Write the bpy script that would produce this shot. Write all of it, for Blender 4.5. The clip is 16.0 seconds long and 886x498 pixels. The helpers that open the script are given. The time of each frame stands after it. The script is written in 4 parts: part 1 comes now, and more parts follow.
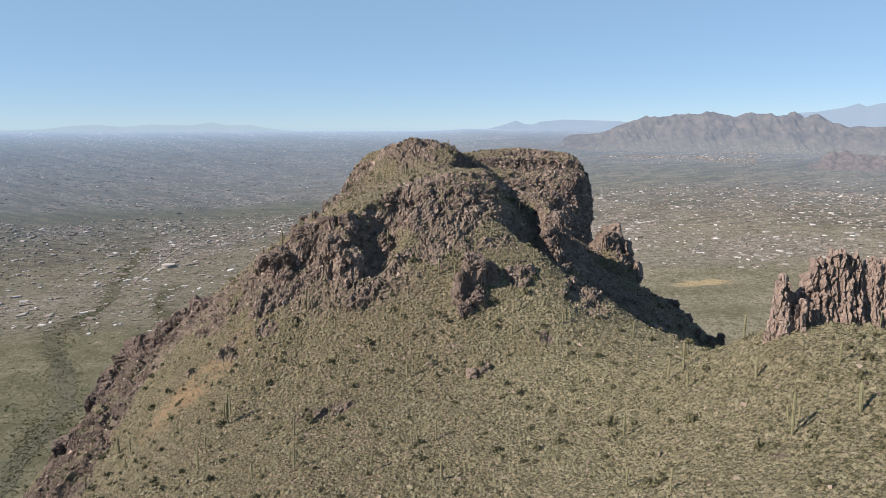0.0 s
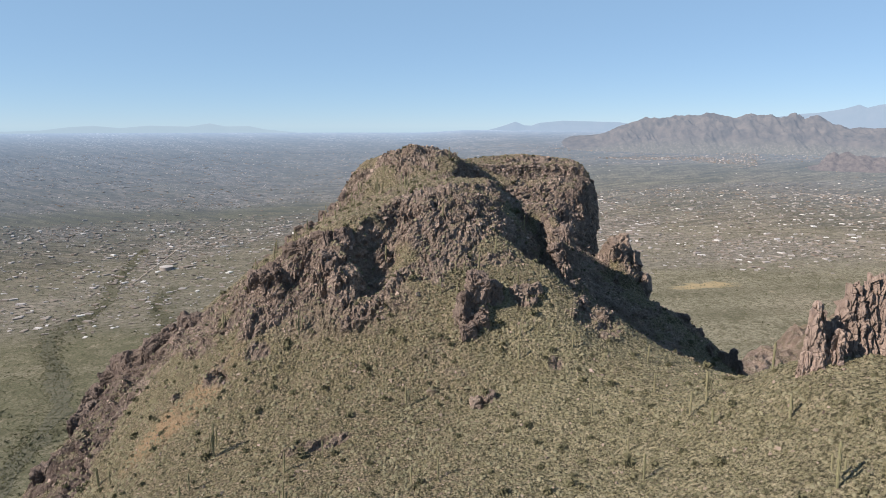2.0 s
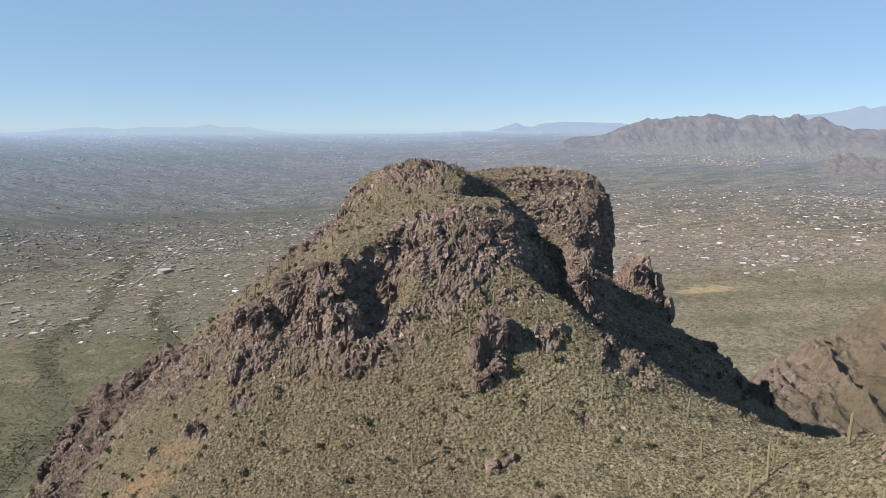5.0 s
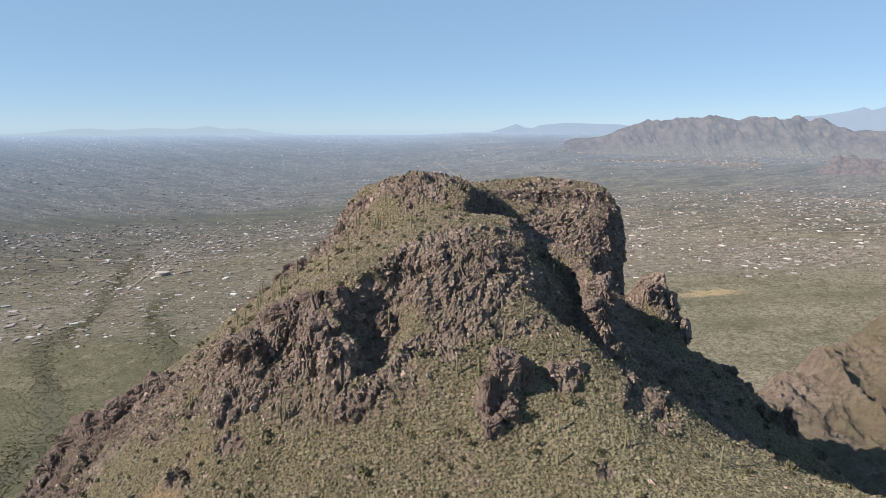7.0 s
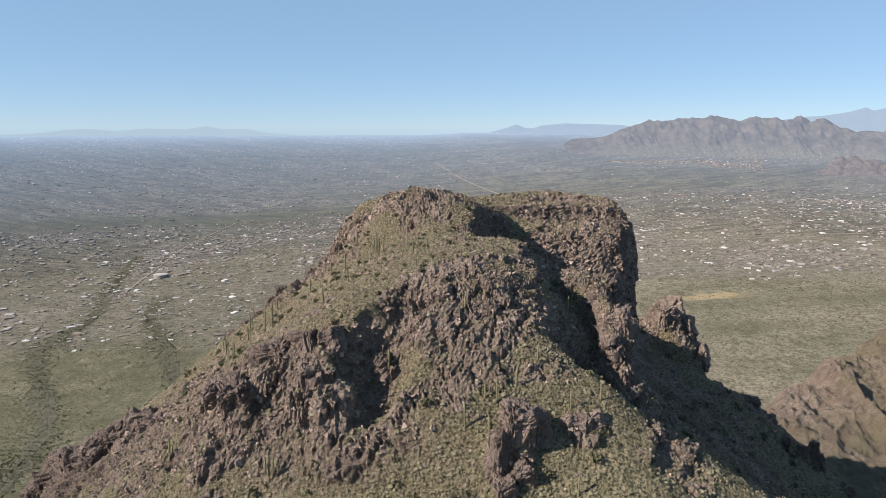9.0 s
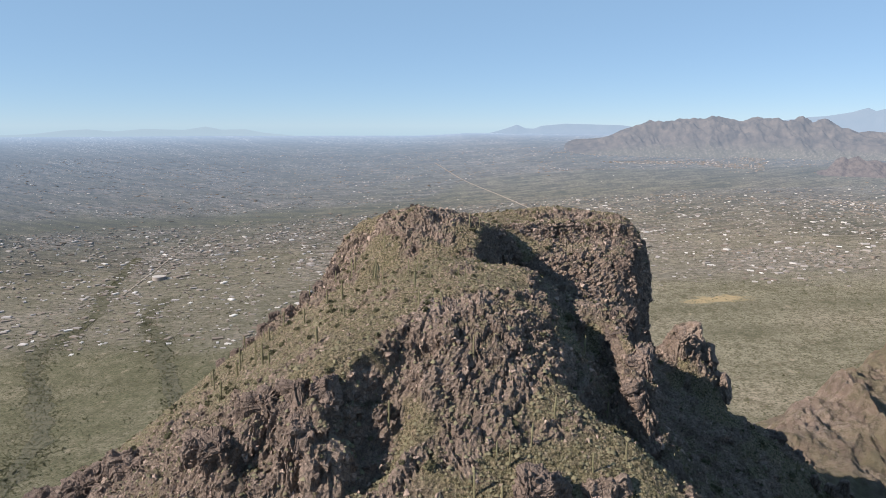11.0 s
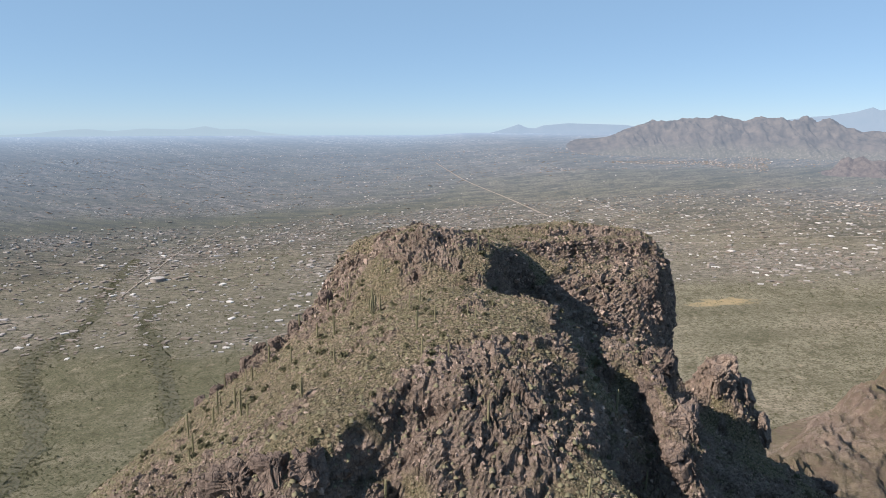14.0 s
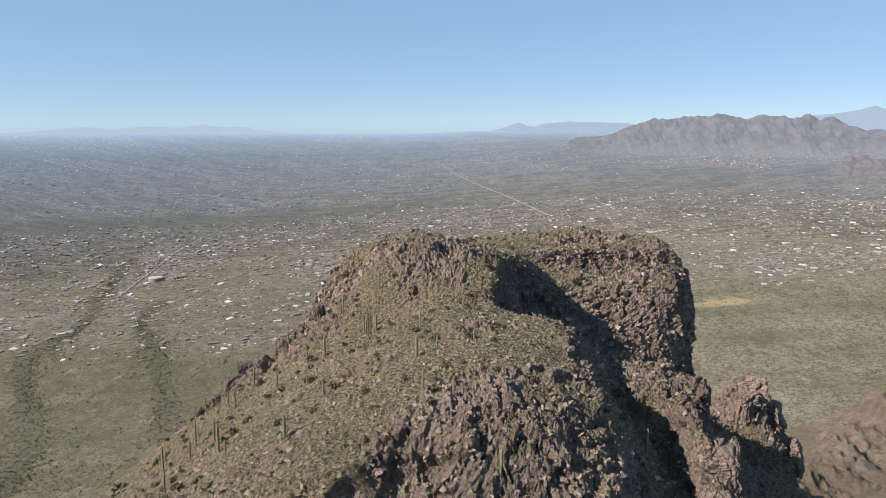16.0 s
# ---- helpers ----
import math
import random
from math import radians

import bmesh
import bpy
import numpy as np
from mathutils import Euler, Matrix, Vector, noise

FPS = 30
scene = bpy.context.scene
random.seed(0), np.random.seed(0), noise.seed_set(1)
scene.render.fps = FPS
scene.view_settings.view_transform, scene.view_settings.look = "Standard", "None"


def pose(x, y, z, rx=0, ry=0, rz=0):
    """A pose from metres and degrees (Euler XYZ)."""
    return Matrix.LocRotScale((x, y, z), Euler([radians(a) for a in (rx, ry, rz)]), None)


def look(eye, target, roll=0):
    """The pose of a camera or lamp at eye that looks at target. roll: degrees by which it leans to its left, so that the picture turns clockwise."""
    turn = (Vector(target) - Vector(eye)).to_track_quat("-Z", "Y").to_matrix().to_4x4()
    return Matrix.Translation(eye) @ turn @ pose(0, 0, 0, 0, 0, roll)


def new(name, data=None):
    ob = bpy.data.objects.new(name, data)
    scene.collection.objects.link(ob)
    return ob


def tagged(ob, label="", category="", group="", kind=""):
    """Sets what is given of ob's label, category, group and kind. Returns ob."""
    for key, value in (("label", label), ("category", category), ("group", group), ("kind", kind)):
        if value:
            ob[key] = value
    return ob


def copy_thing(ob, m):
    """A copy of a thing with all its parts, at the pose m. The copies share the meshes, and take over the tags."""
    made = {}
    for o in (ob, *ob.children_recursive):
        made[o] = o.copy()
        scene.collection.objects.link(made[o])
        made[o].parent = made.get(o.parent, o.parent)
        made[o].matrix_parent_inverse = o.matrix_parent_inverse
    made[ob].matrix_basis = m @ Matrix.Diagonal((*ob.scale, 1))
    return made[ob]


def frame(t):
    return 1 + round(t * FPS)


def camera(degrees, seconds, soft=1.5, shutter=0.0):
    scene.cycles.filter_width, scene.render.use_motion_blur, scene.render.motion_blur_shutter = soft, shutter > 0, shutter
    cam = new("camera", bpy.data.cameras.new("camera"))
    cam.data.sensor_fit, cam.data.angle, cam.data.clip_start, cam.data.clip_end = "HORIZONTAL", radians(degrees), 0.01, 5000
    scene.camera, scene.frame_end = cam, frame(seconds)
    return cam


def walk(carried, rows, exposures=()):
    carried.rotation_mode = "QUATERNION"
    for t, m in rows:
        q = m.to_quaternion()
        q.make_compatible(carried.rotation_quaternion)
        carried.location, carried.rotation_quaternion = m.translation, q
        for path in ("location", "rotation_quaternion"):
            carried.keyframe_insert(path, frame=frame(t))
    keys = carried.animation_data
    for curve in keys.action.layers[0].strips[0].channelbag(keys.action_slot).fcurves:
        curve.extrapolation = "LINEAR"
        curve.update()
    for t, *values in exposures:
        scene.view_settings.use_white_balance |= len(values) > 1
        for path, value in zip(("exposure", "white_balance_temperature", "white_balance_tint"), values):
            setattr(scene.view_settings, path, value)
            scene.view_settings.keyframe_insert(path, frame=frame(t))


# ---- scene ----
cam = camera(65.9, 16.0, soft=0.5)
PATH = [
    (0.0, (3.56, -55.78, -10.38), (3.47, 42.62, -28.18), 0.0),
    (0.5, (3.53, -52.13, -9.76), (3.47, 46.27, -27.55), 0.0),
    (1.0, (3.39, -48.34, -9.07), (3.36, 50.07, -26.83), 0.0),
    (1.5, (3.15, -44.41, -8.30), (3.14, 54.00, -26.04), 0.0),
    (2.0, (2.81, -40.32, -7.51), (2.82, 58.10, -25.21), 0.0),
    (2.5, (2.39, -36.05, -6.70), (2.40, 62.38, -24.36), 0.0),
    (3.0, (1.90, -31.62, -5.82), (1.91, 66.81, -23.47), 0.0),
    (3.5, (1.37, -27.05, -4.89), (1.38, 71.38, -22.54), 0.0),
    (4.0, (0.82, -22.37, -3.90), (0.83, 76.06, -21.55), 0.0),
    (4.5, (0.27, -17.62, -2.87), (0.29, 80.80, -20.53), 0.0),
    (5.0, (-0.26, -12.85, -1.82), (-0.23, 85.57, -19.50), 0.0),
    (5.5, (-0.75, -8.07, -0.75), (-0.70, 90.35, -18.43), 0.0),
    (6.0, (-1.20, -3.30, 0.34), (-1.12, 95.12, -17.33), 0.0),
    (6.5, (-1.60, 1.46, 1.48), (-1.50, 99.89, -16.16), 0.0),
    (7.0, (-1.97, 6.23, 2.69), (-1.85, 104.67, -14.91), 0.0),
    (7.5, (-2.31, 11.06, 4.03), (-2.18, 109.50, -13.54), 0.0),
    (8.0, (-2.65, 15.95, 5.51), (-2.52, 114.39, -12.09), 0.0),
    (8.5, (-3.00, 20.89, 7.07), (-2.86, 119.32, -10.56), 0.0),
    (9.0, (-3.35, 25.85, 8.69), (-3.22, 124.28, -8.97), 0.0),
    (9.5, (-3.71, 30.79, 10.34), (-3.58, 129.21, -7.36), 0.0),
    (10.0, (-4.08, 35.70, 11.97), (-3.94, 134.12, -5.75), 0.0),
    (10.5, (-4.43, 40.58, 13.57), (-4.30, 138.99, -4.17), 0.0),
    (11.0, (-4.78, 45.45, 15.10), (-4.65, 143.86, -2.65), 0.0),
    (11.5, (-5.10, 50.31, 16.49), (-4.98, 148.72, -1.26), 0.0),
    (12.0, (-5.38, 55.20, 17.62), (-5.29, 153.62, -0.12), 0.0),
    (12.5, (-5.63, 60.14, 18.35), (-5.56, 158.55, 0.61), 0.0),
    (13.0, (-5.84, 65.17, 18.70), (-5.79, 163.58, 0.93), 0.0),
    (13.5, (-6.05, 70.31, 18.86), (-6.01, 168.71, 1.05), 0.0),
    (14.0, (-6.24, 75.54, 19.00), (-6.23, 173.93, 1.11), 0.0),
    (14.5, (-6.43, 80.84, 19.13), (-6.43, 179.21, 1.17), 0.0),
    (15.0, (-6.61, 86.17, 19.23), (-6.63, 184.53, 1.20), 0.0),
    (15.5, (-6.80, 91.50, 19.32), (-6.81, 189.85, 1.25), 0.0),
    (16.0, (-6.99, 96.85, 19.45), (-6.99, 195.19, 1.30), 0.0),
]
walk(cam, [(t, look(e, a, r)) for t, e, a, r in PATH], exposures=((0.0, 0.857, 7060, 15), (16.0, 0.857, 7060, 15)))


# ---- light ----
SUN_AZ, SUN_EL = radians(248), radians(33)      # compass-like: 0 along +y, 90 along +x
sun_dir = Vector((math.sin(SUN_AZ) * math.cos(SUN_EL), math.cos(SUN_AZ) * math.cos(SUN_EL), math.sin(SUN_EL)))
world = bpy.data.worlds.new("world")
scene.world = world
world.use_nodes = True
wt = world.node_tree
sky = wt.nodes.new("ShaderNodeTexSky")
sky.sky_type = "NISHITA"
sky.sun_disc = False
sky.sun_elevation, sky.sun_rotation = SUN_EL, SUN_AZ
sky.altitude, sky.air_density, sky.dust_density, sky.ozone_density = 2400, 0.8, 0.0, 4.0
haze = wt.nodes.new("ShaderNodeMix")              # thin even haze over the whole sky
haze.data_type = "RGBA"
haze.inputs["Factor"].default_value = 0.6
haze.inputs[7].default_value = (2.35, 4.35, 6.6, 1.0)
wt.links.new(sky.outputs[0], haze.inputs[6])
wt.links.new(haze.outputs[2], wt.nodes["Background"].inputs[0])
wt.nodes["Background"].inputs[1].default_value = 0.0724
sun = new("sun", bpy.data.lights.new("sun", "SUN"))
sun.data.energy, sun.data.angle, sun.data.color = 5.0, radians(0.53), (1.0, 0.95, 0.86)
sun.matrix_world = look((0, 0, 400), Vector((0, 0, 400)) - sun_dir)


# ---- numeric noise ----
def hash3(i, j, k, seed):
    h = (i * 374761393 + j * 668265263 + k * 2147483647 + seed * 974634777) & 0xFFFFFFFF
    h = ((h ^ (h >> 13)) * 1274126177) & 0xFFFFFFFF
    h = ((h ^ (h >> 15)) * 2246822519) & 0xFFFFFFFF
    return ((h ^ (h >> 16)) & 0xFFFFFF) / float(0xFFFFFF)


def vnoise(p, seed=0):
    """Smooth value noise in -1..1 at the rows of p."""
    f = np.floor(p).astype(np.int64)
    w = p - f
    w = w * w * (3 - 2 * w)
    out = np.zeros(len(p))
    for a in (0, 1):
        for b in (0, 1):
            for c in (0, 1):
                k = (w[:, 0] if a else 1 - w[:, 0]) * (w[:, 1] if b else 1 - w[:, 1]) * (w[:, 2] if c else 1 - w[:, 2])
                out += k * hash3(f[:, 0] + a, f[:, 1] + b, f[:, 2] + c, seed)
    return out * 2 - 1


def fbm(p, octaves=4, seed=0, ridged=False):
    out, amp, total = np.zeros(len(p)), 1.0, 0.0
    for o in range(octaves):
        n = vnoise(p * 2 ** o + 17.3 * o, seed + o)
        out += amp * (1 - 2 * np.abs(n) if ridged else n)
        total += amp
        amp *= 0.5
    return out / total


def worley(p, seed=0):
    """Distance to the nearest and second nearest seed, and the nearest one's random number."""
    f = np.floor(p).astype(np.int64)
    d1, d2, who = np.full(len(p), 9.0), np.full(len(p), 9.0), np.zeros(len(p))
    for a in (-1, 0, 1):
        for b in (-1, 0, 1):
            for c in (-1, 0, 1):
                i, j, k = f[:, 0] + a, f[:, 1] + b, f[:, 2] + c
                q = np.stack([i + hash3(i, j, k, seed + 1), j + hash3(i, j, k, seed + 2), k + hash3(i, j, k, seed + 3)], 1)
                d = np.sqrt(((q - p) ** 2).sum(1))
                near = d < d1
                d2 = np.where(near, d1, np.minimum(d2, d))
                who = np.where(near, hash3(i, j, k, seed + 4), who)
                d1 = np.where(near, d, d1)
    return d1, d2, who


def step(a, b, v):
    t = np.clip((v - a) / (b - a), 0, 1)
    return t * t * (3 - 2 * t)


def mesh_from(name, verts, faces, smooth=True):
    """A mesh from arrays of corners and of faces with one number of sides."""
    verts, faces = np.asarray(verts, np.float32), np.asarray(faces, np.int32)
    me = bpy.data.meshes.new(name)
    n, k = faces.shape
    me.vertices.add(len(verts))
    me.vertices.foreach_set("co", verts.ravel())
    me.loops.add(n * k)
    me.loops.foreach_set("vertex_index", faces.ravel())
    me.polygons.add(n)
    me.polygons.foreach_set("loop_start", np.arange(0, n * k, k, dtype=np.int32))
    me.polygons.foreach_set("use_smooth", np.full(n, smooth))
    me.update(calc_edges=True)
    return me


def grid_faces(rows, cols):
    i = np.arange(rows * cols).reshape(rows, cols)
    return np.stack([i[:-1, :-1].ravel(), i[:-1, 1:].ravel(), i[1:, 1:].ravel(), i[1:, :-1].ravel()], 1)


def add_attribute(me, name, values):
    at = me.attributes.new(name, "FLOAT", "POINT")
    at.data.foreach_set("value", np.asarray(values, np.float32))


# ---- materials ----
class Nodes:
    """Short hand for building a node material."""

    def __init__(self, name, roughness=0.9, specular=0.2):
        self.mat = bpy.data.materials.new(name)
        self.mat.use_nodes = True
        self.tree = self.mat.node_tree
        self.bsdf = self.tree.nodes["Principled BSDF"]
        self.bsdf.inputs["Roughness"].default_value = roughness
        self.bsdf.inputs["Specular IOR Level"].default_value = specular
        geo = self.tree.nodes.new("ShaderNodeNewGeometry")
        self.position, self.island, self.normal = geo.outputs["Position"], geo.outputs["Random Per Island"], geo.outputs["Normal"]

    def put(self, socket, value):
        if isinstance(value, (int, float, tuple)):
            socket.default_value = value if not (isinstance(value, tuple) and len(value) == 3 and len(socket.default_value) == 4) else (*value, 1)
        else:
            self.tree.links.new(value, socket)

    def scaled(self, vec, s):
        n = self.tree.nodes.new("ShaderNodeVectorMath")
        n.operation = "MULTIPLY"
        self.put(n.inputs[0], vec)
        self.put(n.inputs[1], s)
        return n.outputs[0]

    def noise(self, scale, detail=4, rough=0.55, vec=None, distortion=0.0):
        n = self.tree.nodes.new("ShaderNodeTexNoise")
        n.inputs["Scale"].default_value, n.inputs["Detail"].default_value = scale, detail
        n.inputs["Roughness"].default_value, n.inputs["Distortion"].default_value = rough, distortion
        self.put(n.inputs["Vector"], vec or self.position)
        return n.outputs["Fac"]

    def cells(self, scale, feature="F1", vec=None, out="Distance"):
        n = self.tree.nodes.new("ShaderNodeTexVoronoi")
        n.feature = feature
        n.inputs["Scale"].default_value = scale
        self.put(n.inputs["Vector"], vec or self.position)
        return n.outputs[out]

    def ramp(self, fac, *stops):
        n = self.tree.nodes.new("ShaderNodeValToRGB")
        els = n.color_ramp.elements
        while len(els) < len(stops):
            els.new(0.5)
        for e, (at, col) in zip(els, stops):
            e.position, e.color = at, (*col, 1) if isinstance(col, tuple) else (col, col, col, 1)
        self.put(n.inputs[0], fac)
        return n.outputs[0]

    def mix(self, fac, a, b, mode="MIX"):
        n = self.tree.nodes.new("ShaderNodeMix")
        n.data_type, n.blend_type = "RGBA", mode
        self.put(n.inputs[0], fac)
        self.put(n.inputs[6], a)
        self.put(n.inputs[7], b)
        return n.outputs[2]

    def math(self, op, a, b=0.0, clamp=False):
        n = self.tree.nodes.new("ShaderNodeMath")
        n.operation, n.use_clamp = op, clamp
        self.put(n.inputs[0], a)
        self.put(n.inputs[1], b)
        return n.outputs[0]

    def attribute(self, name):
        n = self.tree.nodes.new("ShaderNodeAttribute")
        n.attribute_name = name
        return n.outputs["Fac"]

    def random(self):
        return self.tree.nodes.new("ShaderNodeObjectInfo").outputs["Random"]

    def part_of(self, vec, axis):
        n = self.tree.nodes.new("ShaderNodeSeparateXYZ")
        self.put(n.inputs[0], vec)
        return n.outputs[axis]

    def bump(self, height, strength, distance):
        n = self.tree.nodes.new("ShaderNodeBump")
        n.inputs["Strength"].default_value, n.inputs["Distance"].default_value = strength, distance
        self.put(n.inputs["Height"], height)
        self.put(self.bsdf.inputs["Normal"], n.outputs[0])

    def done(self, colour):
        colour = self.mix(1.0, colour, (0.592, 0.585, 0.608), "MULTIPLY")
        self.put(self.bsdf.inputs["Base Color"], colour)
        return self.mat


def rock_colour(m):
    """Brown to pinkish-grey weathered volcanic rock."""
    broad = m.noise(0.06, 4, 0.6)
    col = m.ramp(broad, (0.3, (0.265, 0.206, 0.17)), (0.5, (0.385, 0.303, 0.248)), (0.68, (0.5, 0.395, 0.325)))
    streak = m.noise(1.0, 5, 0.65, m.scaled(m.position, (0.9, 0.9, 0.18)))
    col = m.mix(m.ramp(streak, (0.46, 0.0), (0.74, 0.5)), col, (0.165, 0.126, 0.108))
    fine = m.noise(2.6, 5, 0.7)
    col = m.mix(m.ramp(fine, (0.5, 0.0), (0.78, 0.7)), col, (0.49, 0.41, 0.35))
    # crevice shade painted into the colour as thin dark lines
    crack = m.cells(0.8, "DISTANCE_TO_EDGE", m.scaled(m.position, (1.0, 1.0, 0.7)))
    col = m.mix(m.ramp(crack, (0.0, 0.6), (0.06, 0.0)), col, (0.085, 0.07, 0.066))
    speck = m.noise(1.1, 6, 0.8)
    col = m.mix(m.ramp(speck, (0.54, 0.0), (0.61, 0.5)), col, (0.18, 0.14, 0.115))
    lichen = m.noise(0.7, 6, 0.75)
    return m.mix(m.ramp(lichen, (0.6, 0.0), (0.72, 0.6)), col, (0.29, 0.28, 0.16))


def make_hill_material():
    m = Nodes("hill_ground", 0.95, 0.1)
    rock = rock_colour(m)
    soil = m.ramp(m.noise(0.09, 5, 0.62), (0.3, (0.24, 0.2, 0.13)), (0.5, (0.31, 0.255, 0.175)), (0.7, (0.38, 0.3, 0.215)))
    gravel = m.cells(2.3, out="Color")
    soil = m.mix(0.5, soil, m.mix(1.0, soil, m.ramp(m.part_of(gravel, 0), (0.0, 0.1), (1.0, 0.9)), "OVERLAY"))
    soil = m.mix(m.math("MULTIPLY", m.attribute("stony"), 0.8), soil, m.ramp(m.noise(0.5, 6, 0.75), (0.35, (0.3, 0.235, 0.165)), (0.65, (0.52, 0.41, 0.31))))
    # pale grass, also brightened in place of the sun this slope lacks
    turf = m.ramp(m.noise(0.4, 6, 0.75), (0.35, (0.36, 0.335, 0.2)), (0.65, (0.62, 0.55, 0.37)))
    soil = m.mix(m.math("MULTIPLY", m.attribute("bright_grass"), 0.85), soil, turf)
    grass = m.noise(0.35, 6, 0.75)
    soil = m.mix(m.ramp(grass, (0.42, 0.0), (0.58, 0.75)), soil, (0.24, 0.225, 0.125))
    # shade in the gaps between plants, painted dark into the soil
    gap_shade = m.noise(1.25, 5, 0.75)
    soil = m.mix(m.ramp(gap_shade, (0.48, 0.0), (0.56, 0.9)), soil, (0.08, 0.076, 0.045))
    pale = m.noise(1.7, 5, 0.8, m.scaled(m.position, (1.0, 1.0, 1.3)))
    soil = m.mix(m.ramp(pale, (0.55, 0.0), (0.64, 0.85)), soil, (0.56, 0.47, 0.35))
    orange = m.ramp(m.noise(0.8, 5, 0.7), (0.3, (0.37, 0.25, 0.145)), (0.7, (0.46, 0.34, 0.22)))
    soil = m.mix(m.attribute("bare"), soil, orange)
    rock = m.mix(m.math("MULTIPLY", m.attribute("varnish"), m.ramp(m.noise(0.2, 5, 0.65), (0.35, 0.35), (0.6, 0.8))), rock, (0.125, 0.095, 0.086))
    col = m.mix(m.attribute("rock"), soil, rock)
    relief = m.math("ADD", m.math("MULTIPLY", m.noise(1.3, 8, 0.75), 1.0), m.math("MULTIPLY", m.cells(0.9, "F1"), 0.8))
    m.bump(relief, 1.0, 1.5)
    return m.done(col)


def make_rock_material(name="weathered_rock", varnish=0.0, loose=False, fresh=0.0):
    """Broken rock; varnish: how far dark desert varnish covers it; fresh: how far it is clean and pink."""
    m = Nodes(name, 0.9, 0.15)
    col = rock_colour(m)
    col = m.mix(fresh, col, m.ramp(m.noise(0.5, 5, 0.65, m.scaled(m.position, (1.0, 1.0, 0.25))), (0.35, (0.44, 0.33, 0.275)), (0.65, (0.66, 0.51, 0.43))))
    coat = m.noise(0.35, 6, 0.7)
    col = m.mix(m.math("MULTIPLY", m.ramp(coat, (0.3, 0.35), (0.6, 1.0)), varnish), col, (0.112, 0.084, 0.078))
    shade = m.ramp(m.island, (0.0, 0.12), (0.55, 0.5), (1.0, 0.85)) if loose else m.ramp(m.random(), (0.0, 0.25), (1.0, 0.8))
    col = m.mix(0.75 if loose else 0.3, col, m.mix(1.0, col, shade, "OVERLAY"))
    crack = m.cells(0.55, "DISTANCE_TO_EDGE", m.scaled(m.position, (1, 1, 0.6)))
    relief = m.math("ADD", m.noise(1.6, 8, 0.7), m.math("MULTIPLY", m.ramp(crack, (0.0, 0.0), (0.08, 1.0)), 0.5))
    m.bump(relief, 0.9, 0.8)
    return m.done(col)


def plain_colour(m):
    """Tan desert soil with olive scrub, pale bare ground and long bands of denser growth."""
    col = m.ramp(m.noise(0.0022, 6, 0.6), (0.3, (0.275, 0.262, 0.192)), (0.5, (0.355, 0.325, 0.245)), (0.68, (0.42, 0.365, 0.288)))
    wide = m.noise(0.006, 5, 0.65, m.scaled(m.position, (0.3, 1.0, 1.0)))
    col = m.mix(m.ramp(wide, (0.47, 0.0), (0.66, 0.75)), col, (0.185, 0.18, 0.128))
    scrub = m.noise(0.09, 6, 0.8)
    col = m.mix(m.ramp(scrub, (0.46, 0.0), (0.6, 0.85)), col, (0.138, 0.134, 0.09))
    brush = m.noise(0.012, 5, 0.7)
    col = m.mix(m.math("MULTIPLY", m.attribute("brushy"), m.ramp(brush, (0.36, 0.4), (0.58, 0.85))), col, (0.13, 0.136, 0.084))
    dots = m.cells(0.16, "F1")
    col = m.mix(m.ramp(dots, (0.16, 0.85), (0.4, 0.0)), col, (0.07, 0.076, 0.048))
    tufts = m.cells(0.36, "F1")
    col = m.mix(m.ramp(tufts, (0.14, 0.6), (0.42, 0.0)), col, (0.085, 0.09, 0.058))
    pale = m.noise(0.14, 5, 0.8)
    col = m.mix(m.ramp(pale, (0.5, 0.0), (0.62, 0.4)), col, (0.36, 0.325, 0.23))
    yards = m.noise(0.03, 6, 0.8, m.scaled(m.position, (1.0, 0.7, 1.0)))
    col = m.mix(m.ramp(yards, (0.5, 0.0), (0.6, 0.6)), col, (0.11, 0.108, 0.07))
    lots = m.noise(0.045, 5, 0.8, m.scaled(m.position, (0.7, 1.2, 1.0)))
    lot = m.ramp(lots, (0.4, (0.12, 0.122, 0.106)), (0.5, (0.245, 0.23, 0.205)), (0.58, (0.375, 0.33, 0.295)), (0.68, (0.49, 0.41, 0.36)))
    col = m.mix(m.math("MULTIPLY", m.attribute("town"), 0.8), col, lot)
    bare = m.noise(0.02, 6, 0.78, m.scaled(m.position, (1.0, 0.7, 1.0)))
    return m.mix(m.ramp(bare, (0.58, 0.0), (0.68, 0.55)), col, (0.44, 0.37, 0.28))


def make_plain_material():
    m = Nodes("desert_plain", 1.0, 0.0)
    return m.done(plain_colour(m))


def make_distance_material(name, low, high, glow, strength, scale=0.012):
    """Far land seen through kilometres of bright air: a dull surface, its haze painted in as emission."""
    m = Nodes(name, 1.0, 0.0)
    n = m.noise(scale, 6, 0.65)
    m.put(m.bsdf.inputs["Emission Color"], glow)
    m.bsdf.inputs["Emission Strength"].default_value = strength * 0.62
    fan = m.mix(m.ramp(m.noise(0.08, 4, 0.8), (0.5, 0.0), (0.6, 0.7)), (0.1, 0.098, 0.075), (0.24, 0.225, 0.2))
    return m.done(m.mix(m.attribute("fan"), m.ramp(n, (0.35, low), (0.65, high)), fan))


def make_foliage(name, dark, light):
    m = Nodes(name, 0.85, 0.1)
    patch = m.noise(0.25, 3, 0.6)
    col = m.mix(m.math("MULTIPLY", m.island, 0.8), m.ramp(patch, (0.35, dark), (0.65, light)), light)
    return m.done(col)


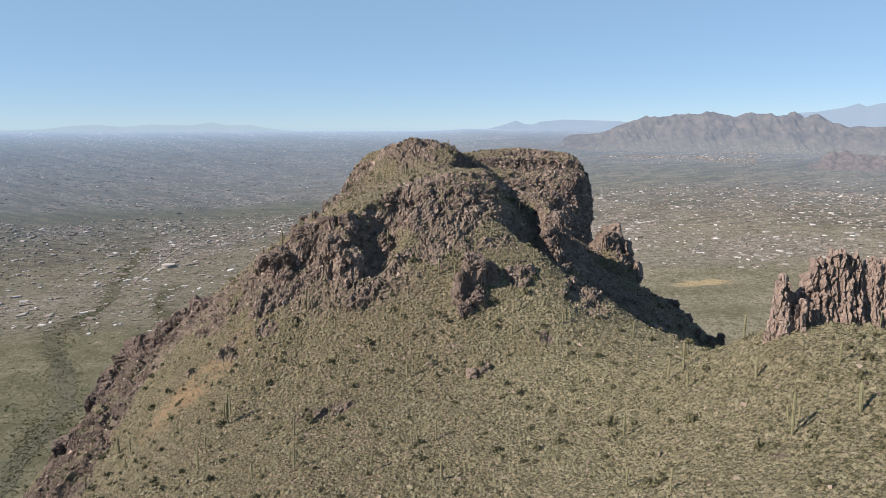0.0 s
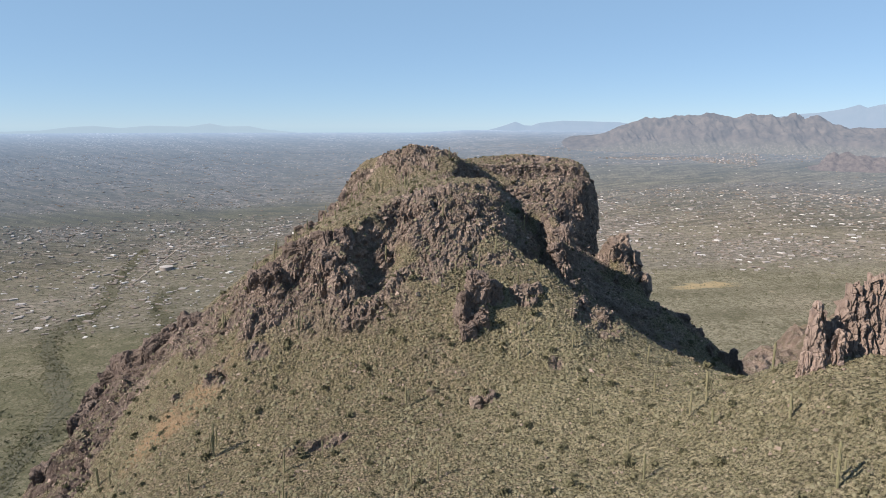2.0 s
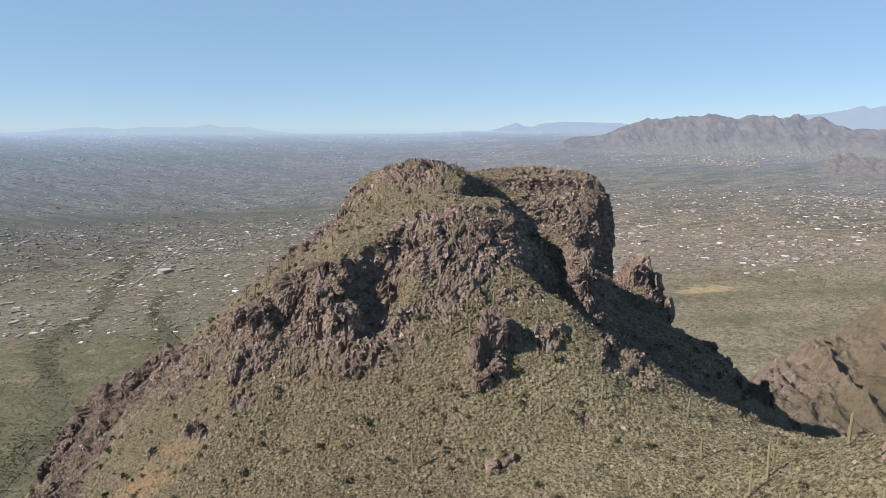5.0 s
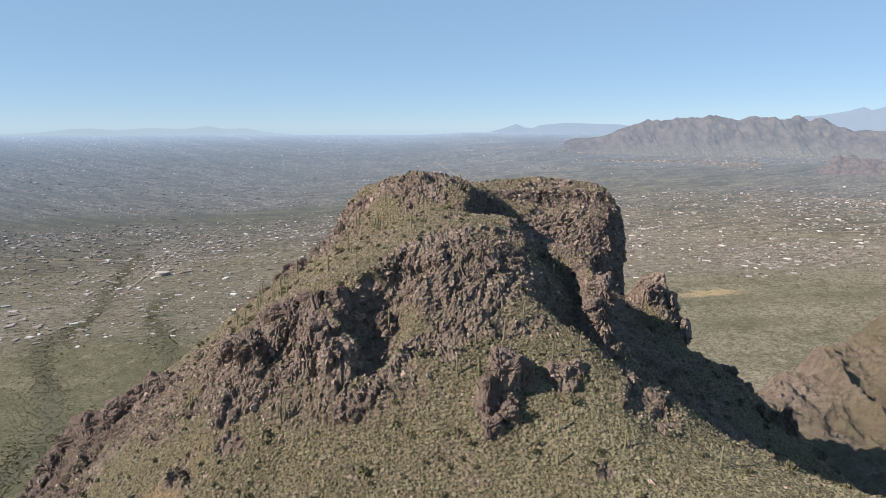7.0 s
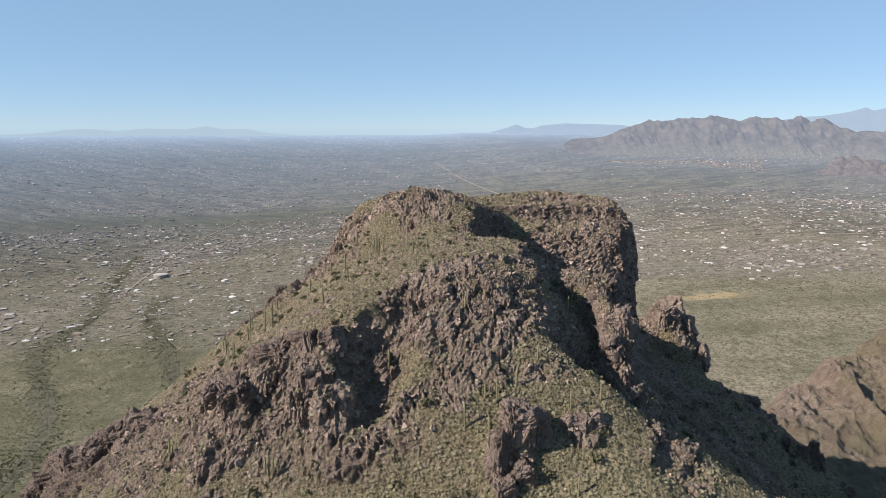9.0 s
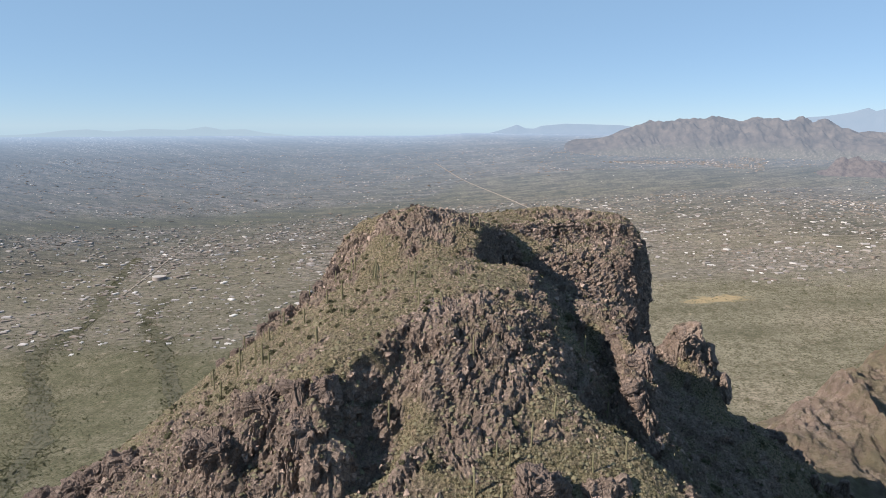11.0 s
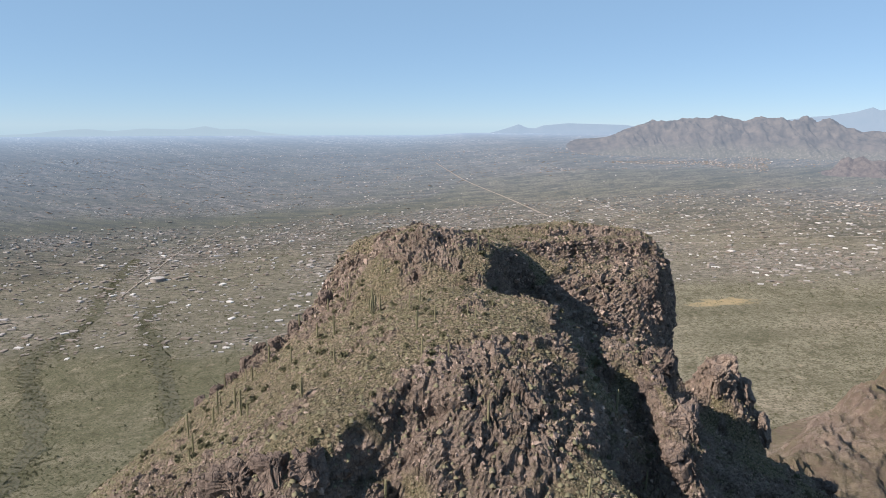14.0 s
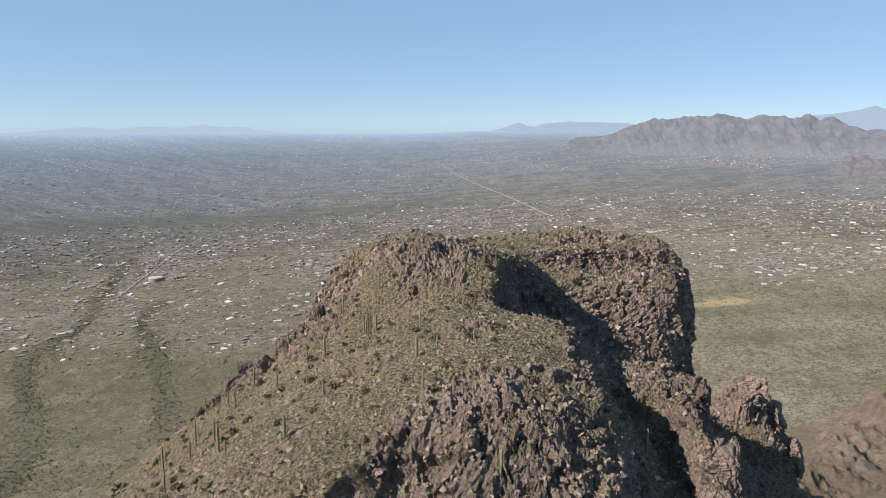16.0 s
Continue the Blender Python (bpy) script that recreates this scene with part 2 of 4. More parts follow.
def make_plain_colour(name, colour, rough=0.8):
    m = Nodes(name, rough, 0.2)
    n = m.noise(0.4, 4, 0.6)
    return m.done(m.mix(m.ramp(n, (0.3, 0.0), (0.7, 0.5)), colour, tuple(c * 0.75 for c in colour)))


def make_saguaro_material():
    m = Nodes("saguaro_skin", 0.7, 0.2)
    col = m.ramp(m.noise(0.8, 4, 0.6), (0.3, (0.19, 0.19, 0.105)), (0.7, (0.3, 0.285, 0.17)))
    foot = m.noise(2.0, 4, 0.7, m.scaled(m.position, (1, 1, 0.3)))
    col = m.mix(m.ramp(foot, (0.55, 0.0), (0.75, 0.6)), col, (0.24, 0.19, 0.12))
    return m.done(m.mix(m.math("MULTIPLY", m.random(), 0.5), col, (0.3, 0.26, 0.16)))


MAT_HILL = make_hill_material()
MAT_ROCK = make_rock_material()
MAT_RUBBLE = make_rock_material("broken_rock", 0.05, True, 0.3)
MAT_SLAB = make_rock_material("varnished_rock", 0.5)
MAT_PLAIN = make_plain_material()
MAT_SAGUARO = make_saguaro_material()
MAT_SHRUB = make_foliage("dry_shrub_leaves", (0.15, 0.145, 0.085), (0.33, 0.305, 0.195))
MAT_LOW = make_foliage("low_shrub_leaves", (0.15, 0.145, 0.088), (0.29, 0.267, 0.172))
MAT_BUSH = make_foliage("green_bush_leaves", (0.1, 0.1, 0.058), (0.185, 0.176, 0.105))
MAT_GRASS = make_foliage("dry_grass", (0.26, 0.243, 0.14), (0.44, 0.4, 0.26))
MAT_STONE = make_foliage("tan_stone", (0.24, 0.193, 0.15), (0.41, 0.33, 0.262))
MAT_SCRUB = make_foliage("plain_scrub", (0.06, 0.066, 0.034), (0.11, 0.112, 0.058))
MAT_BRUSH = make_foliage("plain_brush", (0.075, 0.083, 0.045), (0.19, 0.19, 0.105))


# ---- the hill: cross-sections from the near saddle to the back slope, each from the far left foot to the far right foot ----
SECTIONS = {}


def section(y, *knots):
    SECTIONS[y] = np.array(knots, float)


#            foot left    flank       left crest    rib         left slope  shelf edge  spine      right slope right rim   cliff top  cliff foot  lower ridge saddle     foot right
section(-160, (-520, -520), (-290, -290), (-180, -185), (-130, -150), (-90, -130), (-45, -110), (0, -95), (40, -80), (75, -62), (105, -50), (112, -50), (150, -48), (210, -60), (420, -300))
section(50, (-520, -520), (-290, -300), (-165, -180), (-120, -146), (-85, -126), (-45, -112), (0, -101), (40, -88), (75, -71), (100, -60), (106, -60), (140, -60), (200, -85), (420, -330))
section(105, (-520, -520), (-280, -290), (-155, -165), (-110, -132), (-78, -115), (-40, -103), (0, -96), (40, -88), (72, -72), (88, -61), (102, -58), (135, -62), (200, -115), (430, -360))
section(150, (-520, -520), (-275, -285), (-150, -154), (-108, -124), (-70, -102), (-30, -93), (10, -88), (38, -83), (67, -80), (92, -80), (104, -84), (140, -110), (205, -165), (440, -380))
section(170, (-520, -520), (-275, -285), (-150, -149), (-106, -114), (-70, -92), (-35, -81), (11, -68), (35, -69), (60, -76), (88, -84), (102, -90), (140, -122), (205, -185), (440, -390))
section(188, (-520, -520), (-275, -285), (-151, -146), (-105, -105), (-68, -76), (-37, -60), (0, -52), (36, -57), (54, -68), (76, -82), (96, -94), (140, -134), (205, -195), (440, -400))
section(207, (-520, -520), (-275, -285), (-154, -144), (-105, -99), (-63, -62), (-30, -40), (4, -37), (22, -43), (38, -66), (50, -71), (72, -86), (140, -136), (205, -200), (440, -400))
section(225, (-520, -520), (-275, -282), (-157, -143), (-104, -97), (-67, -64), (-33, -41), (4, -30), (22.5, -34.5), (42, -55), (48, -47.5), (57, -68), (120, -121), (205, -200), (440, -405))
section(240, (-520, -520), (-275, -280), (-160, -143), (-104, -95), (-70, -66), (-35, -42), (2, -29), (22, -32), (40, -51), (46.5, -42.5), (60, -75), (110, -116), (205, -200), (440, -410))
section(256, (-520, -520), (-275, -280), (-164, -143.5), (-106, -95), (-71, -66.5), (-36, -42.5), (0, -28.5), (20, -29), (34, -39), (53, -43.5), (64, -79), (110, -112), (180, -165), (440, -410))
section(268, (-520, -520), (-275, -280), (-166, -144), (-108, -96), (-72, -67), (-36, -43), (-2, -29), (20, -30.5), (38, -41), (55, -45.5), (67, -80), (110, -108), (162, -138), (440, -420))
section(279, (-520, -520), (-275, -280), (-170, -146), (-122, -104), (-75, -68), (-40, -45), (-4, -30), (15, -32.5), (33, -45), (58, -53), (71, -80), (115, -102), (152, -130), (440, -420))
section(290, (-520, -520), (-280, -285), (-173, -147), (-136, -113), (-78, -69), (-46, -48), (-8, -33), (6, -32.5), (15, -39), (60, -62), (76, -80), (116, -98), (151, -125), (440, -420))
section(297, (-520, -520), (-280, -285), (-172, -150), (-130, -110), (-78, -68), (-45, -46.5), (-9, -30.5), (7, -29), (14, -43), (62, -66), (79, -78), (116, -106), (153, -132), (440, -420))
section(305, (-520, -520), (-280, -287), (-170, -152), (-124, -108), (-77, -69), (-42, -43), (-10, -22.5), (9, -25), (15, -45), (64, -68), (82, -76), (115, -113), (158, -140), (440, -425))
section(320, (-520, -520), (-280, -290), (-165, -160), (-110, -105), (-75, -70), (-43, -41), (-14, -20.5), (13, -26), (18, -47), (62, -64), (84, -77), (118, -116), (170, -165), (440, -430))
section(333, (-520, -520), (-280, -290), (-162, -175), (-108, -118), (-73, -73), (-42, -38), (-17, -19.5), (16, -27.5), (24, -49), (66, -57), (88, -80), (124, -132), (175, -182), (440, -430))
section(345, (-520, -520), (-285, -310), (-160, -190), (-105, -130), (-70, -75), (-40, -26), (-17, -20.5), (20, -29), (33, -39), (78, -43), (92, -88), (130, -150), (180, -200), (440, -440))
section(354, (-520, -520), (-285, -310), (-162, -203), (-107, -143), (-70, -86), (-40, -31), (-14, -22), (20, -29.5), (34, -36), (80, -41), (94, -92), (132, -155), (182, -207), (440, -440))
section(370, (-520, -520), (-290, -330), (-165, -225), (-110, -165), (-70, -105), (-38, -52), (-10, -26), (42, -30), (82, -32), (93, -43), (98, -100), (135, -165), (185, -220), (440, -450))
section(381, (-520, -520), (-290, -330), (-168, -242), (-110, -182), (-70, -122), (-36, -68), (0, -29), (45, -25), (83, -29), (92, -46), (98, -110), (135, -178), (185, -235), (440, -450))
section(392, (-520, -520), (-290, -350), (-170, -260), (-110, -200), (-70, -140), (-35, -85), (15, -35), (48, -25.5), (74, -32), (84, -48), (97, -120), (135, -190), (185, -250), (440, -460))
section(450, (-520, -520), (-300, -400), (-170, -310), (-110, -250), (-70, -200), (-35, -160), (15, -120), (48, -110), (70, -115), (84, -130), (100, -190), (135, -240), (190, -300), (440, -480))
section(760, (-520, -540), (-300, -530), (-170, -520), (-110, -510), (-70, -505), (-35, -500), (15, -490), (48, -485), (70, -485), (84, -490), (100, -495), (135, -500), (190, -510), (440, -530))


def glide(stations, values, at):
    """Smooth monotone interpolation of rows of values between stations."""
    h = np.diff(stations)[:, None]
    d = np.diff(values, axis=0) / h
    m = np.zeros_like(values)
    prod = d[:-1] * d[1:]
    m[1:-1] = np.where(prod > 0, 2 * prod / np.where(prod > 0, d[:-1] + d[1:], 1), 0)
    m[0], m[-1] = d[0], d[-1]
    i = np.clip(np.searchsorted(stations, at, side="right") - 1, 0, len(stations) - 2)
    t = ((at - stations[i]) / h[i, 0])[:, None]
    return ((1 + 2 * t) * (1 - t) ** 2 * values[i] + t * (1 - t) ** 2 * h[i] * m[i]
            + t * t * (3 - 2 * t) * values[i + 1] + t * t * (t - 1) * h[i] * m[i + 1])


def hill_surface():
    ys = np.array(sorted(SECTIONS), float)
    knots = np.stack([SECTIONS[y] for y in sorted(SECTIONS)])
    # rows are dense where the camera looks closely
    lines = np.concatenate([np.linspace(-160, 40, 60)[:-1], np.linspace(40, 400, 480)[:-1], np.linspace(400, 760, 60)])
    kx, kz = glide(ys, knots[:, :, 0], lines), glide(ys, knots[:, :, 1], lines)
    dense = [8, 18, 56, 60, 62, 62, 60, 48, 44, 44, 56, 32, 10]
    u = np.concatenate([np.linspace(k, k + 1, n, endpoint=False) for k, n in enumerate(dense)] + [[13.0]])
    at = np.arange(14.0)
    x = glide(at, kx.T.copy(), u).T
    z = glide(at, kz.T.copy(), u).T
    y = np.repeat(lines[:, None], x.shape[1], 1)
    return np.stack([x, y, z], 2)


def normals_of(p):
    du = np.gradient(p, axis=1)
    dv = np.gradient(p, axis=0)
    n = np.cross(du, dv)
    return n / np.maximum(np.linalg.norm(n, axis=2, keepdims=True), 1e-9)


def bump_at(p, cx, cy, rx, ry, turn=0.0):
    """1 at the middle of an oval in plan, falling to 0 at its edge."""
    c, s = math.cos(radians(turn)), math.sin(radians(turn))
    dx, dy = p[..., 0] - cx, p[..., 1] - cy
    r = np.sqrt(((dx * c + dy * s) / rx) ** 2 + ((-dx * s + dy * c) / ry) ** 2)
    return 1 - step(0.35, 1.0, r)


# outcrops: middle, half lengths, turn in plan, rise
OUTCROPS = [
    (12, 171, 8, 8, 0, 3.0), (-22, 196, 10, 12, 0, 0.0), (29, 178, 6, 5, 0, 1.5), (-46, 192, 13, 10, 20, 3.0), (-31, 187, 6, 10, 10, 4.0),
    (-62, 196, 14, 16, 0, 2.0), (-95, 235, 26, 60, 20, 2.0), (-150, 270, 30, 30, 30, 4.0), (-118, 250, 14, 40, 25, 3.0),
    (-140, 215, 18, 60, 5, 4.0), (-50, 187, 26, 7, 12, 1.5), (-18, 181, 18, 4, 25, 0.5), (-8, 316, 34, 9, 4, 2.5),
    (60, 362, 40, 26, 0, 1.0), (100, 311, 19, 18, 0, 21.0), (14, 149, 4, 3, 0, 1.0), (120, 290, 20, 10, -15, 0.5),
    (-32, 140, 14, 4, 10, 0.5), (37, 158, 3, 3, 0, 0.8), (-58, 322, 12, 18, 0, 1.5), (-74, 312, 9, 30, 20, 3.0),
]
# broad zones of broken rock: middle, half lengths, turn, share of rock
ZONES = [(-8, 216, 72, 22, 0, 0.52), (28, 222, 32, 34, 0, 0.56), (95, 235, 46, 62, 0, 0.7), (-70, 207, 46, 36, 10, 0.58), (60, 290, 60, 120, 0, 0.85),
         (-10, 262, 60, 60, 0, 0.4), (-10, 318, 70, 40, 0, 0.58), (-110, 240, 40, 80, 20, 0.62), (-45, 184, 46, 10, 10, 0.52),
         (12, 196, 32, 17, 0, 0.6), (-138, 200, 32, 95, 8, 0.95)]


def blocks(q, flat, scale, seed):
    """Offset of a surface broken into tilted angular blocks with open joints, about one unit for a block one unit wide."""
    d1, d2, who = worley(q * scale, seed)
    cell = np.floor(who * 4096).astype(np.int64)
    lean = np.stack([hash3(cell, cell + 7, cell * 3, seed + k) - 0.5 for k in (5, 6, 7)], 1)
    local = (q * scale * 2 * lean).sum(1)
    saw = (local - np.floor(local)) - 0.5
    return (who - 0.5) * 0.75 + saw * 0.5, 1 - step(0.0, 0.16, d2 - d1)


def build_hill():
    p = hill_surface()
    rows, cols = p.shape[:2]
    n = normals_of(p)
    flat = p.reshape(-1, 3)
    wob = fbm(flat * 0.03, 4, 3).reshape(rows, cols)
    patch = fbm(flat * (0.07, 0.07, 0.1), 5, 9).reshape(rows, cols)
    steep = 1 - n[..., 2]
    rock = step(0.4, 0.55, steep + 0.16 * wob)
    lift = np.zeros((rows, cols))
    for cx, cy, rx, ry, turn, share in ZONES:
        b = bump_at(p, cx, cy, rx, ry, turn)
        rock = np.maximum(rock, step(0.45, 0.62, share * (0.4 + 0.6 * b) * (b > 0) + 0.75 * patch))
    for cx, cy, rx, ry, turn, rise in OUTCROPS:
        b = bump_at(p, cx, cy, rx, ry, turn)
        rock = np.maximum(rock, step(0.25, 0.5, b + 0.5 * patch * (b > 0.02)))
        lift += rise * b
    top = step(0.86, 0.95, n[..., 2]) * step(335, 350, p[..., 1]) * step(-0.3, 0.1, patch + 0.1)
    rock = rock * (1 - 0.85 * top)
    # rib and hollows of the front cliff
    lift += 3.0 * bump_at(p, -33, 191, 5, 13, 8) - 8.5 * bump_at(p, -19, 194, 10, 17, -15) - 6 * bump_at(p, -47, 191, 7, 8, 0)
    lift -= 4.0 * bump_at(p, -12, 208, 8, 6, 0)
    p[..., 2] += lift
    near = (step(-60, 30, p[..., 1]) * (1 - step(405, 440, p[..., 1])) * step(-280, -240, p[..., 0]) * (1 - step(200, 260, p[..., 0])))
    flat = p.reshape(-1, 3)
    rk = rock.ravel()
    warp = np.stack([fbm(flat * 0.1, 3, 21), fbm(flat * 0.1, 3, 22), fbm(flat * 0.1, 3, 23)], 1)
    q = flat + warp * 2.5
    o1, j1 = blocks(q, flat, np.array((0.11, 0.11, 0.08)), 31)
    o2, j2 = blocks(q, flat, np.array((0.3, 0.3, 0.24)), 41)
    o3, j3 = blocks(flat + warp, flat, np.array((0.75, 0.75, 0.65)), 51)
    o4, j4 = blocks(flat + warp * 0.8, flat, np.array((0.2, 0.2, 0.022)), 57)
    back = step(300, 330, flat[:, 1])
    wall = (1 - step(0.3 + 0.2 * back, 0.55 + 0.22 * back, np.abs(n[..., 2]).ravel())) * rk
    tall = 0.2 + 0.8 * step(300, 335, flat[:, 1])
    broad = fbm(flat * 0.035, 4, 61)
    rough = fbm(flat * 0.25, 4, 71)
    slab = 1 - step(-125, -98, flat[:, 0])
    o5, j5 = blocks(q, flat, np.array((0.075, 0.075, 0.05)), 91)
    fine = 1 - 0.65 * slab
    d = rk * (2.8 * o1 - 0.8 * j1 + slab * (3.2 * o5 - 2.0 * j5) + fine * (1.3 * o2 - 0.45 * j2 + 0.5 * o3 - 0.3 * j3 + 0.9 * rough) + 0.2)
    d += (1 - rk) * (1.0 * broad + 0.5 * rough + 0.32 * o3)
    d = d * (1 - 0.55 * wall * tall) + wall * tall * (3.0 * o4 - 1.2 * j4)
    d += 1.2 * broad
    nn = normals_of(p).reshape(-1, 3)
    flat = flat + nn * (d * near.ravel())[:, None]
    p = flat.reshape(rows, cols, 3)
    bare = bump_at(p, -82, 168, 24, 10, 35) * step(-0.6, 0.1, fbm(flat * 0.1, 4, 81).reshape(rows, cols))
    faces = grid_faces(rows, cols)
    me = mesh_from("hill", flat, faces)
    me.polygons.foreach_set("use_smooth", rk[faces].mean(1) < 0.3)
    ledge = step(0.62, 0.86, normals_of(p)[..., 2].ravel()) * step(-0.25, 0.25, fbm(flat * 0.16, 4, 85))
    add_attribute(me, "rock", rk * (1 - 0.85 * ledge))
    add_attribute(me, "varnish", slab)
    # right foreground slope: grass cover that also lifts its brightness
    add_attribute(me, "bright_grass", (step(-10, 45, p[..., 0]) * (1 - step(165, 200, p[..., 1])) * step(-0.7, -0.1, patch)).ravel())
    add_attribute(me, "stony", (step(205, 250, p[..., 1]) * step(-0.4, 0.2, patch)).ravel())
    add_attribute(me, "bare", (bare * (1 - 0.7 * rock)).ravel())
    me.materials.append(MAT_HILL)
    ob = tagged(new("hill", me), "steep desert butte of brown volcanic rock with scrubby olive slopes", "hill", kind="structure")
    return ob, p, normals_of(p), rock


hill, HILL_P, HILL_N, HILL_ROCK = build_hill()


# ---- the plain: true distance is drawn in towards the far rim so that the whole basin fits ----
CENTRE = Vector((0.0, 30.0, 8.0))
NEAR_RIM, FAR_RIM = 2400.0, 4850.0


def plain_level(x):
    return -535 + 0.055 * np.clip(x, -1500, 1600)


def basin(x, y, up=0.0):
    """The place on the basin's sheet for true plan coordinates, and the scale there."""
    x, y = np.asarray(x, float), np.asarray(y, float)
    z = plain_level(x) + up
    d = np.sqrt((x - CENTRE.x) ** 2 + (y - CENTRE.y) ** 2)
    r = np.where(d > NEAR_RIM, NEAR_RIM + (FAR_RIM - NEAR_RIM) * (1 - NEAR_RIM / np.maximum(d, 1)), d)
    s = r / np.maximum(d, 1e-6)
    return np.stack([CENTRE.x + (x - CENTRE.x) * s, CENTRE.y + (y - CENTRE.y) * s, CENTRE.z + (z - CENTRE.z) * s], -1), s


def settled(x, y):
    """How built-up the plain is at true plan places."""
    pts = np.stack([x, y, 0 * x], 1)
    clump = step(-0.3, 0.3, fbm(pts / 420, 3, 111))
    east = step(-300, 500, x)
    edge = 1800 + 450 * east - 0.05 * np.maximum(x, 0) + 160 * fbm(pts / 300, 3, 117)
    wide = 300 + 900 * east
    off = y - (4950 + 0.227 * x + 900 * east)
    gap = step(-wide - 200, -wide + 200, off) * (1 - step(wide - 200, wide + 400, off))
    return (0.5 + 0.5 * clump) * step(-120, 160, y - edge) * (1 - 0.93 * gap) * (y > 0)


def build_plain():
    az = np.radians(np.concatenate([np.linspace(-180, -45, 28)[:-1], np.linspace(-45, 45, 181), np.linspace(45, 180, 28)[1:]]))
    near = np.concatenate([[1.0, 150, 300], np.linspace(450, 3300, 130)])
    far = 3300 / np.linspace(1.0, 0.066, 130)

    def sheet(rad):
        a, r = np.meshgrid(az, rad)
        pts, _ = basin(CENTRE.x + r * np.sin(a), CENTRE.y + r * np.cos(a))
        where = np.stack([CENTRE.x + r * np.sin(a), CENTRE.y + r * np.cos(a)], 2).reshape(-1, 2)
        return pts.reshape(-1, 3), grid_faces(len(rad), len(az)), settled(where[:, 0], where[:, 1]), 1 - step(-500, 500, where[:, 0])

    pts, faces, town, brushy = sheet(near)
    me = mesh_from("ground", pts, faces)
    add_attribute(me, "town", town)
    add_attribute(me, "brushy", brushy)
    me.materials.append(MAT_PLAIN)
    tagged(new("ground", me), "wide flat desert plain dotted with olive scrub", "ground", kind="structure")
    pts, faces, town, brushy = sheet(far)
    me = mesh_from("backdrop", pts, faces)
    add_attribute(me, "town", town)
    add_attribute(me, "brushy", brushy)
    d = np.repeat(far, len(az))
    # how much haze the material paints in, from true distance
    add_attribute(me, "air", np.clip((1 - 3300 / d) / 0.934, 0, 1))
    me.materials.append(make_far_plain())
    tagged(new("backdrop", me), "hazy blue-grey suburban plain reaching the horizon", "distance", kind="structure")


def make_far_plain():
    m = Nodes("far_plain", 1.0, 0.0)
    col = plain_colour(m)
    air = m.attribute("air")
    built = m.ramp(m.attribute("town"), (0.1, 0.0), (0.5, 1.0))
    streak = m.noise(1.0, 5, 0.7, m.scaled(m.position, (0.006, 0.034, 0.0)))
    col = m.mix(m.ramp(streak, (0.42, 0.55), (0.56, 0.0)), col, (0.07, 0.076, 0.07))
    roofs = m.noise(1.0, 4, 0.8, m.scaled(m.position, (0.05, 0.11, 0.0)))
    spread = m.ramp(m.noise(1.0, 4, 0.65, m.scaled(m.position, (0.0022, 0.01, 0.0))), (0.46, 0.08), (0.62, 1.0))
    roofs = m.math("MULTIPLY", m.ramp(roofs, (0.53, 0.0), (0.64, 0.6)), m.math("MULTIPLY", spread, built))
    # distance haze painted into the colour: duller and bluer farther out
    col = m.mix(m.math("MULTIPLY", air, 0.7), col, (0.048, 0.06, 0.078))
    col = m.mix(roofs, col, (0.5, 0.5, 0.5))
    # the haze's own brightness, added as bluish emission rising with distance
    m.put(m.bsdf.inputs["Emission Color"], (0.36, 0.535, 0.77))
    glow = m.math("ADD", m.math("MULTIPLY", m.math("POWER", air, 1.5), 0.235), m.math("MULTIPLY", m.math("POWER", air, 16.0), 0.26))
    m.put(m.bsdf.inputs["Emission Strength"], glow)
    return m.done(col)


build_plain()


# ---- far ranges, a spur of the same mountain, roads, dry washes ----
def basin_at(r, az):
    """Height of the basin's sheet at a drawn distance."""
    d = np.where(r > NEAR_RIM, NEAR_RIM / np.maximum(1 - (r - NEAR_RIM) / (FAR_RIM - NEAR_RIM), 0.02), r)
    return CENTRE.z + (plain_level(d * np.sin(az)) - CENTRE.z) * r / d


def range_of_hills(name, label, az0, az1, near, far, crest, seed, material, jag=0.5, cells=(220, 46), power=1.3, fan=0.0, drop=0.0, taper=(0.0, 0.05)):
    """A range between two bearings (degrees) and two distances; crest(u) is its height over eye level, u from 0 to 1."""
    u, v = np.meshgrid(np.linspace(0, 1, cells[0]), np.linspace(0, 1, cells[1]))
    az = np.radians(az0 + (az1 - az0) * u)
    r = near + (far - near) * v
    x, y = CENTRE.x + r * np.sin(az), CENTRE.y + r * np.cos(az)
    pts = np.stack([x, y, np.zeros_like(x)], 2).reshape(-1, 3)
    size = far - near
    flow = np.stack([u * np.radians(az1 - az0) * near / 230 + 0.9 * v, v * 2.6 + u * 3.0, 0 * u], 2).reshape(-1, 3)
    ridge = fbm(flow, 6, seed, True).reshape(u.shape)
    fine = fbm(flow * 5, 4, seed + 9, True).reshape(u.shape)
    shape = np.clip(1 - np.abs(v - 0.62) / 0.62, 0, 1) ** power
    foot = basin_at(r, az) - drop
    rise = np.maximum(crest(u) + CENTRE.z + drop - basin_at(near + size * 0.62 + 0 * r, az), 0) * step(*taper, u)
    pts[:, 2] = (foot - 14 * (1 - step(0, 0.25, shape)) - 4 + rise * shape * (1 + jag * (ridge - 0.1) * 1.25 * (1 - shape) ** 0.8 + 0.4 * jag * fine * (1 - shape) ** 0.6 + 0.03 * jag * fine)).ravel()
    me = mesh_from(name, pts, grid_faces(cells[1], cells[0]))
    add_attribute(me, "fan", (fan * (1 - step(0.1, 0.42, shape + 0.12 * ridge))).ravel())
    me.materials.append(material)
    return tagged(new(name, me), label, "mountain range", kind="structure")


